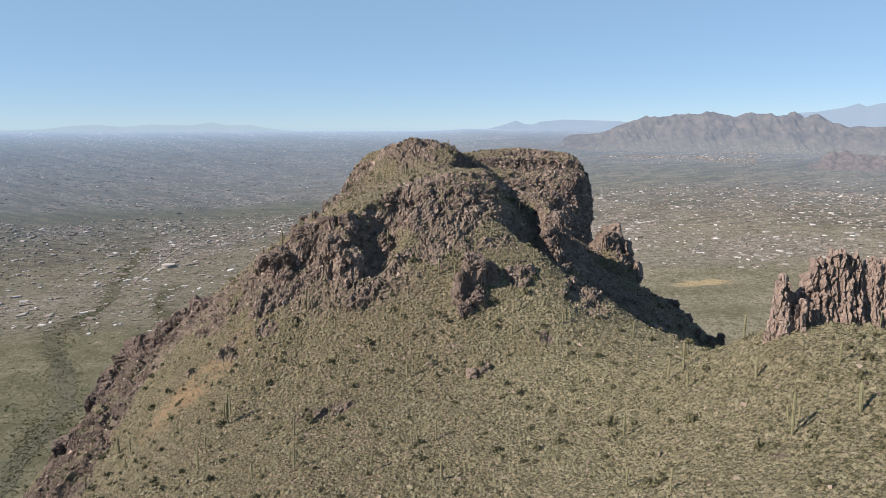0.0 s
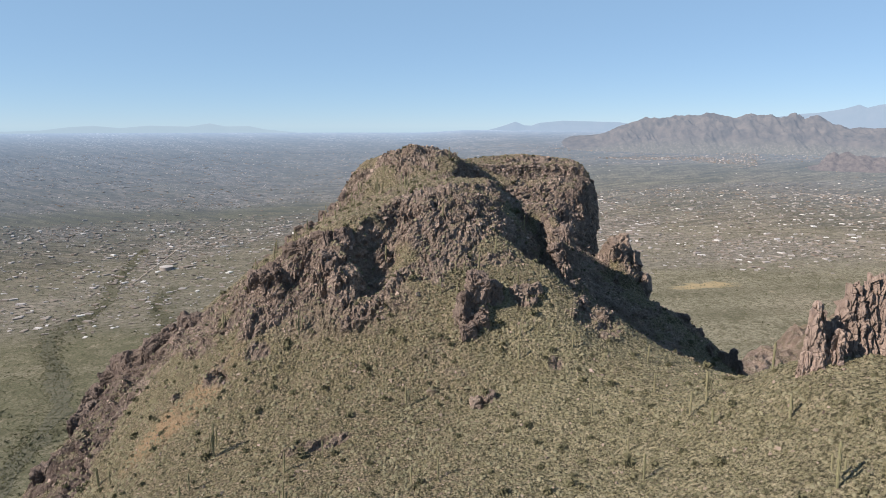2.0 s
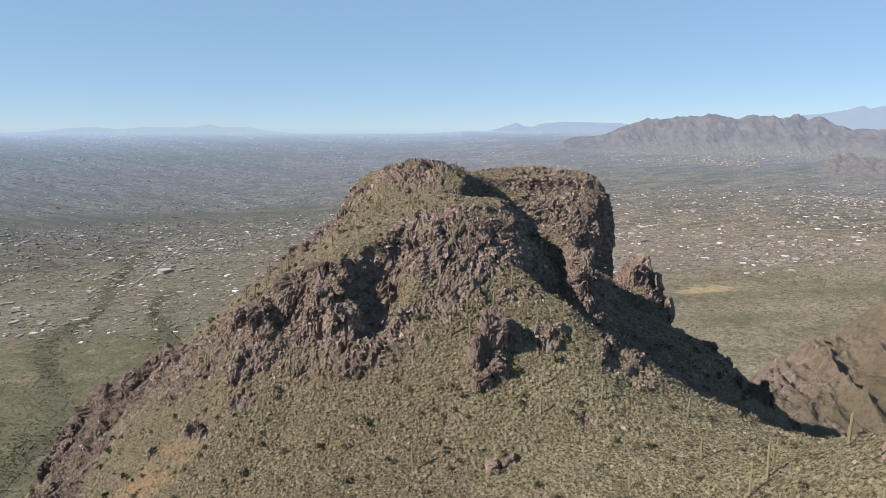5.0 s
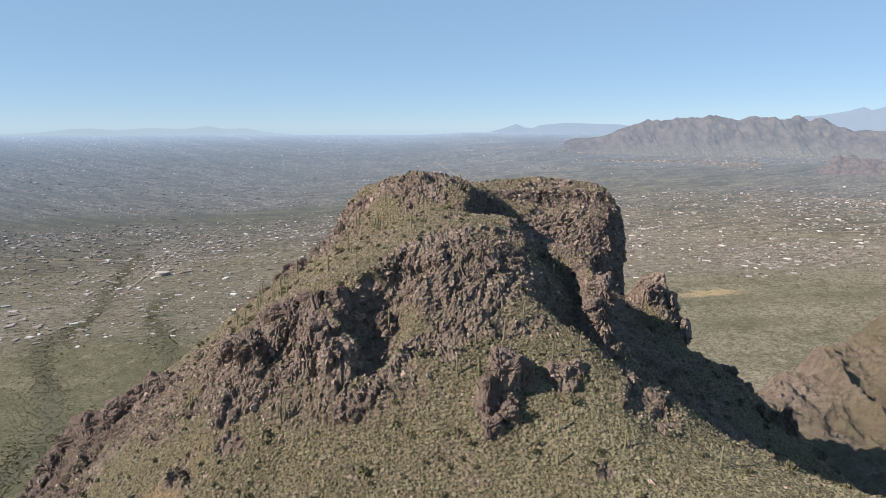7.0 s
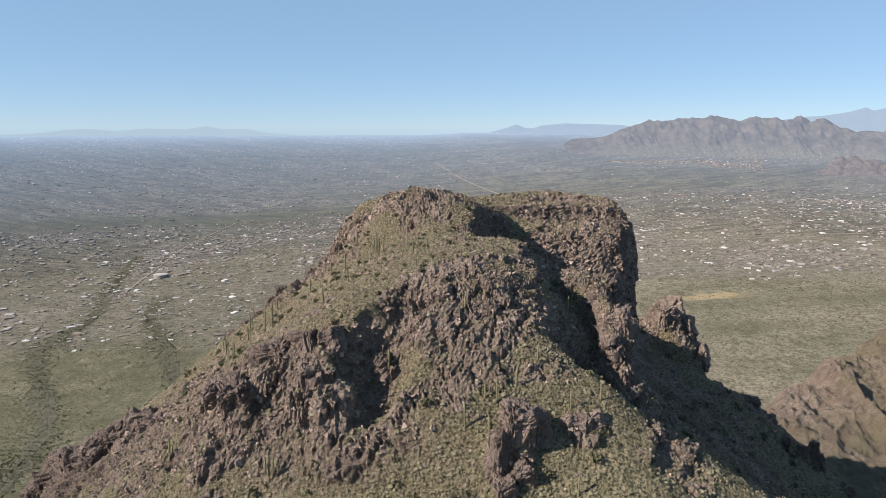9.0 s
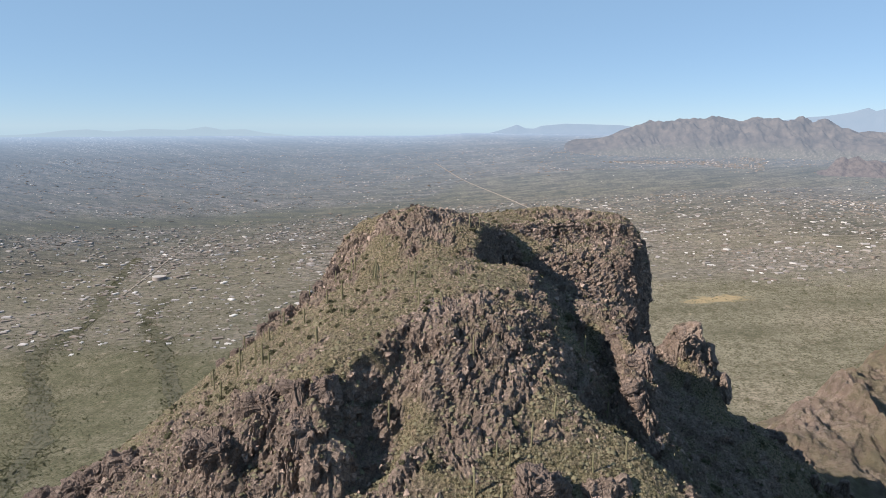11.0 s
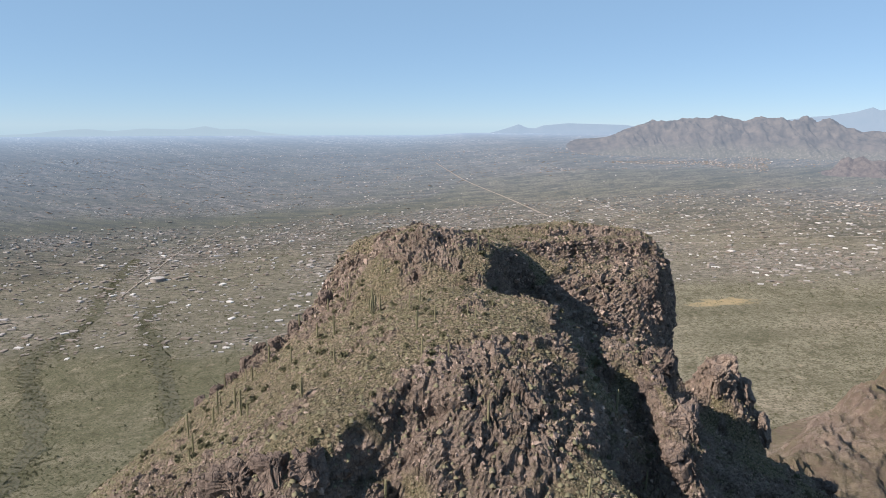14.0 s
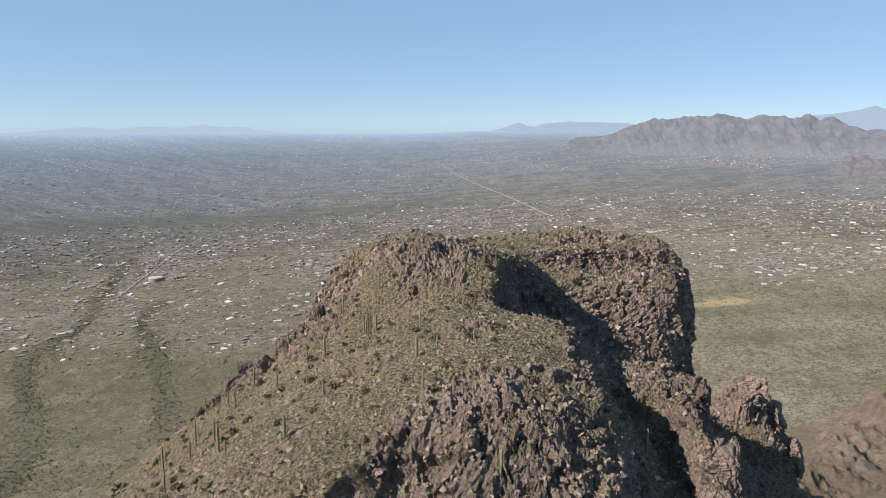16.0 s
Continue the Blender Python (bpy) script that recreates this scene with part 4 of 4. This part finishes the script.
# ---- crags and pinnacles ----
def make_spire(height, wide, deep, seed, taper=0.6):
    """A fluted, broken rock tower, its foot at the origin."""
    t, a = np.meshgrid(np.linspace(0, 1, 52), np.linspace(0, 2 * math.pi, 64, endpoint=False), indexing="ij")
    r = np.random.default_rng(seed)
    prof = 1.15 - taper * t ** 1.2
    prof = prof * np.where(t > 0.93, np.sqrt(np.clip(1 - ((t - 0.93) / 0.072) ** 2, 0.0, 1)), 1)
    flute = 1 + 0.13 * np.cos(5 * a + r.uniform(0, 6)) + 0.1 * np.cos(8 * a + r.uniform(0, 6))
    lean = r.uniform(-0.12, 0.12, 2)
    x, y = np.cos(a) * wide * prof * flute + lean[0] * t * height, np.sin(a) * deep * prof * flute + lean[1] * t * height
    pts = np.stack([x, y, t * height - 4], 2).reshape(-1, 3)
    q = pts + r.uniform(0, 500, 3)
    o1, j1 = blocks(q, q, np.array((0.42, 0.42, 0.05)), seed)
    o2, j2 = blocks(q, q, np.array((0.95, 0.95, 0.4)), seed + 50)
    out = np.stack([np.cos(a), np.sin(a), 0 * a], 2).reshape(-1, 3)
    fade = np.clip((1 - t.ravel()) / 0.15, 0.15, 1)
    pts += out * ((1.5 * o1 - 0.9 * j1 + 1.0 * o2 - 0.45 * j2 + 0.5 * fbm(q * 0.5, 4, seed)) * fade)[:, None]
    pts[:, 2] += (1.8 * o1 + 0.6 * o2) * fade
    f = grid_faces(52, 64)
    k = np.arange(51)[:, None] * 64
    wrap = np.concatenate([k + 63, k, k + 64, k + 127], 1)
    me = mesh_from("pinnacle", pts, np.concatenate([f, wrap]), False)
    me.materials.append(MAT_ROCK)
    return me


def make_block(wide, deep, height, seed, material):
    """A massive jointed block of rock, its middle at the origin."""
    t, a = np.meshgrid(np.linspace(0.00001, math.pi - 0.00001, 40), np.linspace(0, 2 * math.pi, 56, endpoint=False), indexing="ij")
    r = np.random.default_rng(seed)

    def full(v):
        return np.sign(v) * np.abs(v) ** 0.42
    pts = np.stack([full(np.sin(t)) * full(np.cos(a)) * wide, full(np.sin(t)) * full(np.sin(a)) * deep, full(np.cos(t)) * height], 2).reshape(-1, 3)
    turn = Euler((r.uniform(-0.3, 0.3), r.uniform(-0.35, 0.1), r.uniform(-0.6, 0.6))).to_matrix()
    pts = pts @ np.array(turn).T
    q = pts + r.uniform(0, 500, 3)
    o1, j1 = blocks(q, q, np.array((0.22, 0.22, 0.16)), seed)
    o2, j2 = blocks(q, q, np.array((0.6, 0.6, 0.45)), seed + 50)
    o3, j3 = blocks(q, q, np.array((1.3, 1.3, 1.0)), seed + 90)
    out = pts / np.linalg.norm(pts, axis=1, keepdims=True)
    pts += out * (2.4 * o1 - 0.6 * j1 + 1.5 * o2 - 0.5 * j2 + 0.7 * o3 - 0.2 * j3 + 0.3 * fbm(q * 0.4, 3, seed))[:, None] * min(0.8, wide / 5)
    f = grid_faces(40, 56)
    k = np.arange(39)[:, None] * 56
    wrap = np.concatenate([k + 55, k, k + 56, k + 111], 1)
    me = mesh_from("block", pts, np.concatenate([f, wrap])[:, ::-1], False)
    me.materials.append(material)
    return me


def make_outcrop(label, stones, lift=0.1, material=MAT_SLAB):
    """A group of massive blocks grown out of the slope: x, y, half width, half depth, half height."""
    x0, y0 = stones[0][0], stones[0][1]
    top = tagged(new("rock_outcrop"), label, "rock outcrop", "outcrops on the hill")
    top.location = (x0, y0, ground_at(x0, y0))
    for k, (x, y, w, d, h) in enumerate(stones):
        ob = new("block", make_block(w, d, h, 700 + k + int(abs(x) * 3), material))
        ob.parent = top
        ob.location = (x - x0, y - y0, ground_at(x, y) + h * lift - top.location.z)


def make_crag(label, towers):
    x0, y0 = towers[0][0], towers[0][1]
    top = tagged(new("rock_crag"), label, "rock crag", "crags beside the hill")
    top.location = (x0, y0, ground_at(x0, y0))
    for k, (x, y, h, w, d) in enumerate(towers):
        ob = new("pinnacle", make_spire(h + 4, w, d, 300 + k + int(x)))
        ob.parent = top
        ob.location = (x - x0, y - y0, ground_at(x, y) - top.location.z)


def make_rock_wall(label, line):
    """A broken fluted wall of rock along a line of places: x, y, height over the ground there."""
    line = np.array(line, float)
    n, rows = 260, 64
    at = np.linspace(0, len(line) - 1, n)
    mid = glide(np.arange(len(line), dtype=float), line, at)
    way = np.gradient(mid[:, :2], axis=0)
    way /= np.linalg.norm(way, axis=1, keepdims=True)
    front = np.stack([way[:, 1], -way[:, 0]], 1)
    base = np.array([ground_at(x, y) for x, y in mid[:, :2]])
    along = np.concatenate([[0], np.cumsum(np.linalg.norm(np.diff(mid[:, :2], axis=0), axis=1))])
    one = np.stack([along * 0.42, 0 * along, 0 * along], 1)
    col, gap, who = worley(one, 611)
    high = mid[:, 2] * (1 + 0.16 * (who - 0.5)) + 2.2 * fbm(one * 2.5, 3, 617) - 2.0 * (1 - step(0.0, 0.25, gap - col))
    v = np.linspace(0, 1, rows)
    up = np.where(v < 0.62, v / 0.62, np.where(v < 0.72, 1.0, np.clip((1 - v) / 0.28, 0, 1)))
    out = np.where(v < 0.62, 1 - 0.75 * v / 0.62, np.where(v < 0.72, 0.25 - 0.5 * (v - 0.62) / 0.1, -0.25 - 0.35 * (v - 0.72) / 0.28))
    deep = np.clip(high * 0.34, 1.2, 6.5)
    x = mid[:, 0][None] + front[:, 0][None] * deep[None] * out[:, None]
    y = mid[:, 1][None] + front[:, 1][None] * deep[None] * out[:, None]
    z = base[None] - 4 + (high + 4)[None] * up[:, None]
    pts = np.stack([x, y, z], 2).reshape(-1, 3)
    q = pts + 1.2 * np.stack([fbm(pts * 0.2, 3, 621), fbm(pts * 0.2, 3, 623), 0 * pts[:, 0]], 1)
    o1, j1 = blocks(q, q, np.array((0.34, 0.34, 0.035)), 631)
    o2, j2 = blocks(q, q, np.array((0.8, 0.8, 0.2)), 641)
    o3, j3 = blocks(q, q, np.array((1.6, 1.6, 0.9)), 651)
    push = 1.7 * o1 - 0.9 * j1 + 0.9 * o2 - 0.5 * j2 + 0.4 * o3 + 0.6 * fbm(q * 0.5, 4, 661)
    side = np.repeat(front[None], rows, 0).reshape(-1, 2) * np.sign(np.repeat(out, n))[:, None]
    pts[:, :2] += side * push[:, None]
    pts[:, 2] += np.repeat(up, n) * (1.4 * o2 + 0.6 * o3)
    me = mesh_from("rock_crag", pts, grid_faces(rows, n), False)
    me.materials.append(MAT_CRAG)
    top = tagged(new("rock_crag", me), label, "rock crag", "crags beside the hill")
    for x, y, h, w, seed in ((87.2, 106.8, 14.5, 1.5, 341), (90.6, 107.2, 8, 1.5, 347), (84.6, 106.5, 5, 1.3, 353)):
        ob = new("pinnacle", make_spire(h + 4, w, w, seed))
        ob.data.materials[0] = MAT_CRAG
        ob.location, ob.parent = (x, y, ground_at(x, y)), top
    return top


MAT_CRAG = make_rock_material("pink_brown_rock", 0.0, fresh=0.48)
make_rock_wall("tall fluted pink-brown rock crag rising from the saddle", [
    (83.5, 107.5, 4), (87.3, 108, 14), (89.6, 109, 10), (91.5, 110, 9), (95.5, 111.5, 15), (100.5, 112, 18), (108, 112, 17), (116, 111.5, 19), (130, 112, 20), (150, 114, 16)])
make_outcrop("blocky dark brown rock outcrop standing on the slope", [
    (14, 174, 3.8, 3.6, 6.5), (10, 171, 3, 2.6, 5), (19, 177, 3, 2.6, 4.5), (11, 167, 2.6, 2.2, 3.2), (15, 169, 2.4, 2.2, 3.2)])
make_outcrop("low brown rock knob among shrubs", [(29, 179, 3.2, 2.4, 2.6), (33, 180, 2.5, 2, 2)], 0.1, MAT_ROCK)
make_outcrop("pair of small split boulders on the slope", [(12.5, 149, 1.7, 1.4, 1.8), (16.5, 150, 1.9, 1.5, 1.7)], 0.1, MAT_ROCK)
make_outcrop("smooth dark brown slabs stepping down the ridge end", [
    (-168, 285, 6, 6, 8), (-158, 279, 5.5, 5, 8), (-161, 266, 5, 5, 7), (-156, 249, 4.5, 5, 6), (-151, 232, 4.5, 4, 5), (-149, 214, 4, 4, 4.5), (-146, 196, 4, 4, 4)], 0.0)
make_outcrop("purple-brown rock slabs along the ridge crest", [
    (-140, 268, 6, 5, 7), (-129, 262, 6, 5, 7), (-118, 256, 5.5, 5, 6.5), (-108, 250, 5, 4.5, 6), (-150, 273, 5, 4, 7), (-124, 248, 4, 4, 5), (-100, 240, 4, 4, 4.5)])
make_outcrop("jagged brown rock rib below the summit", [
    (-72, 312, 2.4, 3, 4.5), (-60, 315, 2.2, 3, 4), (-66, 314, 2.5, 3, 4.5), (-77, 311, 2.4, 3, 4.5), (-82, 310, 2.4, 3, 4), (-87, 308, 2.2, 3, 3.5), (-92, 305, 2.2, 2.6, 3), (-55, 319, 2.4, 3, 4), (-50, 324, 2.2, 3, 4)], 0.1)
make_outcrop("massive brown rock rib on the front cliff", [
    (-36, 190, 3, 5, 4), (-39, 199, 4, 4, 4.5), (-57, 195, 4, 5, 5), (-64, 201, 4, 5, 5), (-32, 198, 3, 4, 3.5), (-48, 201, 6, 4, 4)], -0.35)
make_outcrop("lit rock buttress at the cliff edge", [(48, 240, 4, 7, 6), (50, 228, 4, 5, 7), (52, 250, 4, 6, 6), (47, 219, 3.5, 4, 5)], -0.8)
make_outcrop("cracked rock tower of the summit cliff", [(83, 375, 5, 5, 16), (91, 373, 3, 3.5, 20), (86, 364, 4, 4, 16), (80, 353, 4, 4, 12), (76, 344, 4, 3, 9)], -0.93)
make_outcrop("broken dark rocks along the shaded ridge", [(121, 289, 4.5, 2.6, 2.6), (130, 287, 2.4, 2.4, 2.4), (159, 281, 4.5, 2.6, 3), (166, 278, 3, 3, 3.4)], -0.3)
make_outcrop("rounded rock knob on the shaded ridge", [(95, 311, 5, 5, 5), (101, 310, 4.5, 5, 5.5), (106, 305, 4, 4, 5), (91, 306, 4, 4, 4.5)], 0.0, MAT_ROCK)
make_crag("pair of dark shadowed rock pinnacles on the ridge", [(145, 281, 9, 2.4, 2.4), (133, 277, 6, 1.8, 1.8), (140, 280, 4.5, 2.6, 2.2), (150, 283, 5, 2.2, 2.2)])


# ---- houses, trees and a tank on the plain ----
def box(bm, x0, y0, z0, x1, y1, z1):
    return bmesh.ops.create_cube(bm, size=1, matrix=Matrix.LocRotScale(((x0 + x1) / 2, (y0 + y1) / 2, (z0 + z1) / 2), None, (x1 - x0, y1 - y0, z1 - z0)))


def part(name, bm, material, parent, label=""):
    me = bpy.data.meshes.new(name)
    bm.to_mesh(me)
    bm.free()
    me.materials.append(material)
    ob = new(name, me)
    ob.parent = parent
    return tagged(ob, label) if label else ob


MAT_STUCCO = make_plain_colour("tan_stucco", (0.38, 0.31, 0.24))
ROOFS = [make_plain_colour("white_coated_roof", (0.6, 0.57, 0.53)), make_plain_colour("pale_gravel_roof", (0.44, 0.4, 0.36)),
         make_plain_colour("brown_tile_roof", (0.36, 0.25, 0.19)), make_plain_colour("grey_shingle_roof", (0.42, 0.41, 0.41))]
MAT_GLASS = Nodes("window_glass", 0.1, 0.5).done((0.05, 0.06, 0.07))


def make_house(long, deep, wing, roof, label):
    """A low desert house: stuccoed walls, a flat or hipped roof, a side wing, a garage door and windows."""
    top = tagged(new("house"), label, "house", "houses on the plain")
    bm = bmesh.new()
    box(bm, -long / 2, -deep / 2, -3, long / 2, deep / 2, 3.6)
    box(bm, long / 2 - wing, -deep / 2 - wing, -3, long / 2, -deep / 2 + 0.01, 3.2)
    part("wall", bm, MAT_STUCCO, top)
    for x0, y0, x1, y1, z in ((-long / 2, -deep / 2, long / 2, deep / 2, 3.6), (long / 2 - wing, -deep / 2 - wing, long / 2, -deep / 2 - 0.7, 3.2)):
        bm = bmesh.new()
        made = box(bm, x0 - 0.6, y0 - 0.6, z + 0.004, x1 + 0.6, y1 + 0.6, z + (0.5 if roof < 2 else 1.9))
        if roof >= 2:
            for v in made["verts"]:
                if v.co.z > z + 1:
                    v.co.x += (-1 if v.co.x > (x0 + x1) / 2 else 1) * min(x1 - x0, y1 - y0) * 0.42
                    v.co.y += (-1 if v.co.y > (y0 + y1) / 2 else 1) * min(x1 - x0, y1 - y0) * 0.42
        part("roof", bm, ROOFS[roof], top)
    bm = bmesh.new()
    box(bm, long / 2 - wing * 0.85, -deep / 2 - wing - 0.06, 0, long / 2 - wing * 0.15, -deep / 2 - wing - 0.01, 2.4)
    part("garage_door", bm, ROOFS[1], top)
    for k in (-0.35, -0.1):
        bm = bmesh.new()
        box(bm, long * k - 1.1, -deep / 2 - 0.06, 0.9, long * k + 1.1, -deep / 2 - 0.01, 2.4)
        part("window", bm, MAT_GLASS, top)
    return top


HOUSES = [make_house(24, 13, 9, 0, "low white-roofed desert house among scrub"), make_house(19, 12, 8, 1, "low pale flat-roofed house among scrub"),
          make_house(22, 14, 9, 2, "brown tile-roofed house with a garage wing"), make_house(30, 16, 11, 0, "large white-roofed ranch house on the plain"),
          make_house(17, 11, 7, 3, "small grey-roofed house among desert trees")]
rng = np.random.default_rng(11)


def plain_spots(count, d0, d1, density, power=1.0, a0=-37, a1=37):
    """True plan places between two distances, by density."""
    n = count * 14
    d = (d0 ** power + (d1 ** power - d0 ** power) * rng.random(n)) ** (1 / power)
    a = np.radians(rng.uniform(a0, a1, n))
    x, y = CENTRE.x + d * np.sin(a), CENTRE.y + d * np.cos(a)
    keep = np.nonzero(rng.random(n) < density(x, y))[0][:count]
    return x[keep], y[keep]


hx, hy = plain_spots(300, 1750, 3000, settled, 1.4)
seen = set()
for x, y in zip(hx, hy):
    k = int(rng.choice(5, p=(0.08, 0.28, 0.32, 0.03, 0.29)))
    q, s_ = basin(x, y)
    f = float(s_) * rng.uniform(0.4, 0.68)
    m = pose(*q, 0, 0, rng.choice([0, 90, 180, 270]) + rng.uniform(-20, 20)) @ Matrix.Diagonal((f, f, f, 1))
    if k in seen:
        copy_thing(HOUSES[k], m)
    else:
        seen.add(k)
        HOUSES[k].matrix_basis = m


def block_template(l, w, h):
    v = np.array([(sx * l / 2, sy * w / 2, z) for z in (-2.0, h) for sx, sy in ((-1, -1), (1, -1), (1, 1), (-1, 1))])
    f = np.array([(4, 5, 6), (4, 6, 7), (0, 1, 5), (0, 5, 4), (1, 2, 6), (1, 6, 5), (2, 3, 7), (2, 7, 6), (3, 0, 4), (3, 4, 7)])
    return v, f


m = Nodes("far_house_walls_and_roofs", 0.8, 0.2)
MAT_FAR_HOUSE = m.done(m.ramp(m.island, (0.0, (0.24, 0.2, 0.165)), (0.4, (0.32, 0.28, 0.24)), (0.7, (0.4, 0.37, 0.34)), (0.87, (0.56, 0.54, 0.52)), (0.96, (0.85, 0.83, 0.8))))
BLOCKS = [block_template(22, 13, 4.5), block_template(17, 14, 4.5), block_template(30, 12, 4.5), block_template(15, 11, 5), block_template(46, 26, 7)]
for name, count, d0, d1, power in (("far_houses", 7000, 1850, 5000, 1.5), ("suburb_roofs", 7000, 4600, 16000, 1)):
    x, y = plain_spots(count, d0, d1, settled, power)
    q, s_ = basin(x, y)
    stuff(name, *scattered(BLOCKS, q, s_ * rng.uniform(0.3, 0.62, len(x)), 0.0), MAT_FAR_HOUSE, "pale roofs of many far-off houses on the plain", "houses")

x, y = plain_spots(3200, 7600, 13500, lambda x, y: step(-0.2, 0.3, fbm(np.stack([x, y, 0 * x], 1) / 900, 3, 121)), 1, 8.5, 25)
q, s_ = basin(x, y)
stuff("foothill_town", *scattered(BLOCKS, q, s_ * rng.uniform(0.3, 0.6, len(x)), 0.0), MAT_FAR_HOUSE, "crowded pale roofs of a far town below the mountains", "houses")
CLUMPS = [shrub_template(5, 400 + k, 0.8) for k in range(8)]
x, y = plain_spots(26000, 900, 4500, lambda x, y: 0.25 + 0.75 * step(-0.3, 0.4, fbm(np.stack([x, y, 0 * x], 1) / 160, 3, 131)), 1.6)
q, s_ = basin(x, y)
stuff("plain_scrub", *scattered(CLUMPS, q, s_ * rng.lognormal(1.05, 0.35, len(x)), 0.0), MAT_SCRUB, "dark green desert trees and scrub dotted over the plain", "scrub")
x, y = plain_spots(24000, 800, 2400, lambda x, y: (0.3 + 0.7 * step(-0.3, 0.4, fbm(np.stack([x, y, 0 * x], 1) / 90, 3, 141))) * (1 - 0.45 * step(0, 600, x)), 1.6)
q, s_ = basin(x, y)
stuff("brush", *scattered(CLUMPS, q, s_ * rng.lognormal(1.0, 0.4, len(x)), 0.0), MAT_BRUSH, "low grey-green brush near the foot of the hill", "brush")
x, y = plain_spots(24000, 1750, 5600, settled, 1.3)
q, s_ = basin(x, y)
stuff("yard_trees", *scattered(CLUMPS, q, s_ * rng.lognormal(1.25, 0.35, len(x)), 0.0), MAT_SCRUB, "dark desert trees between the houses", "trees")
lines = []
for k, line in enumerate(WASHES):
    pts = np.array(line, float)
    n = int(np.linalg.norm(np.diff(pts, axis=0), axis=1).sum() * 3.6)
    mid = glide(np.arange(len(pts), dtype=float), pts, np.sort(rng.uniform(0, len(pts) - 1, n)))
    wide = (24 - 6 * k) * (1 + 0.5 * np.sin(mid[:, 1] / 90))
    lines.append(mid + rng.normal(size=(n, 2)) * wide[:, None])
w = np.concatenate(lines)
q, s_ = basin(w[:, 0], w[:, 1])
stuff("wash_trees", *scattered(CLUMPS, q, s_ * rng.lognormal(1.1, 0.35, len(w)), 0.0), MAT_BRUSH, "dark band of desert trees along dry washes", "trees")


def make_tank():
    top = tagged(new("water_tank"), "large pale round steel water tank among houses", "water tank")
    q, s_ = basin(-1155, 2760)
    top.matrix_basis = Matrix.Translation(q)
    bm = bmesh.new()
    bmesh.ops.create_cone(bm, segments=48, radius1=26, radius2=26, depth=14, cap_ends=True, matrix=Matrix.Translation((0, 0, 5)))
    part("tank_wall", bm, ROOFS[1], top)
    bm = bmesh.new()
    bmesh.ops.create_cone(bm, segments=48, radius1=26.4, radius2=1, depth=2.5, cap_ends=True, matrix=Matrix.Translation((0, 0, 13.26)))
    part("tank_roof", bm, ROOFS[0], top)


make_tank()


def make_bare_patch(cx, cy, rx, ry):
    """A ragged patch of bare earth that thins out into the scrub."""
    a = np.linspace(0, 2 * math.pi, 90, endpoint=False)
    w = 1 + 0.7 * fbm(np.stack([np.cos(a) * 1.6, np.sin(a) * 1.6, 0 * a], 1), 5, 7)
    share = (0.01, 0.3, 0.5, 0.7, 0.85, 1.0)
    rings = [basin(cx + rx * w * np.cos(a) * k, cy + ry * w * np.sin(a) * k, 0.4)[0] for k in share]
    f = grid_faces(len(share), 90)
    k = np.arange(len(share) - 1)[:, None] * 90
    me = mesh_from("bare_patch", np.concatenate(rings), np.concatenate([f, np.concatenate([k + 89, k, k + 90, k + 179], 1)]))
    add_attribute(me, "core", np.repeat(1 - np.array(share), 90))
    m = Nodes("ochre_bare_ground", 1.0, 0.0)
    ochre = m.mix(m.ramp(m.noise(0.06, 6, 0.8), (0.44, 0.0), (0.6, 0.9)), (0.47, 0.37, 0.22), (0.36, 0.31, 0.2))
    worn = m.math("ADD", m.math("MULTIPLY", m.attribute("core"), 0.55), m.noise(0.045, 6, 0.75))
    me.materials.append(m.done(m.mix(m.ramp(worn, (0.62, 0.0), (0.8, 1.0)), plain_colour(m), ochre)))
    tagged(new("bare_patch", me), "patch of bare ochre ground on the plain", "bare ground", kind="structure")


make_bare_patch(800, 2010, 120, 60)
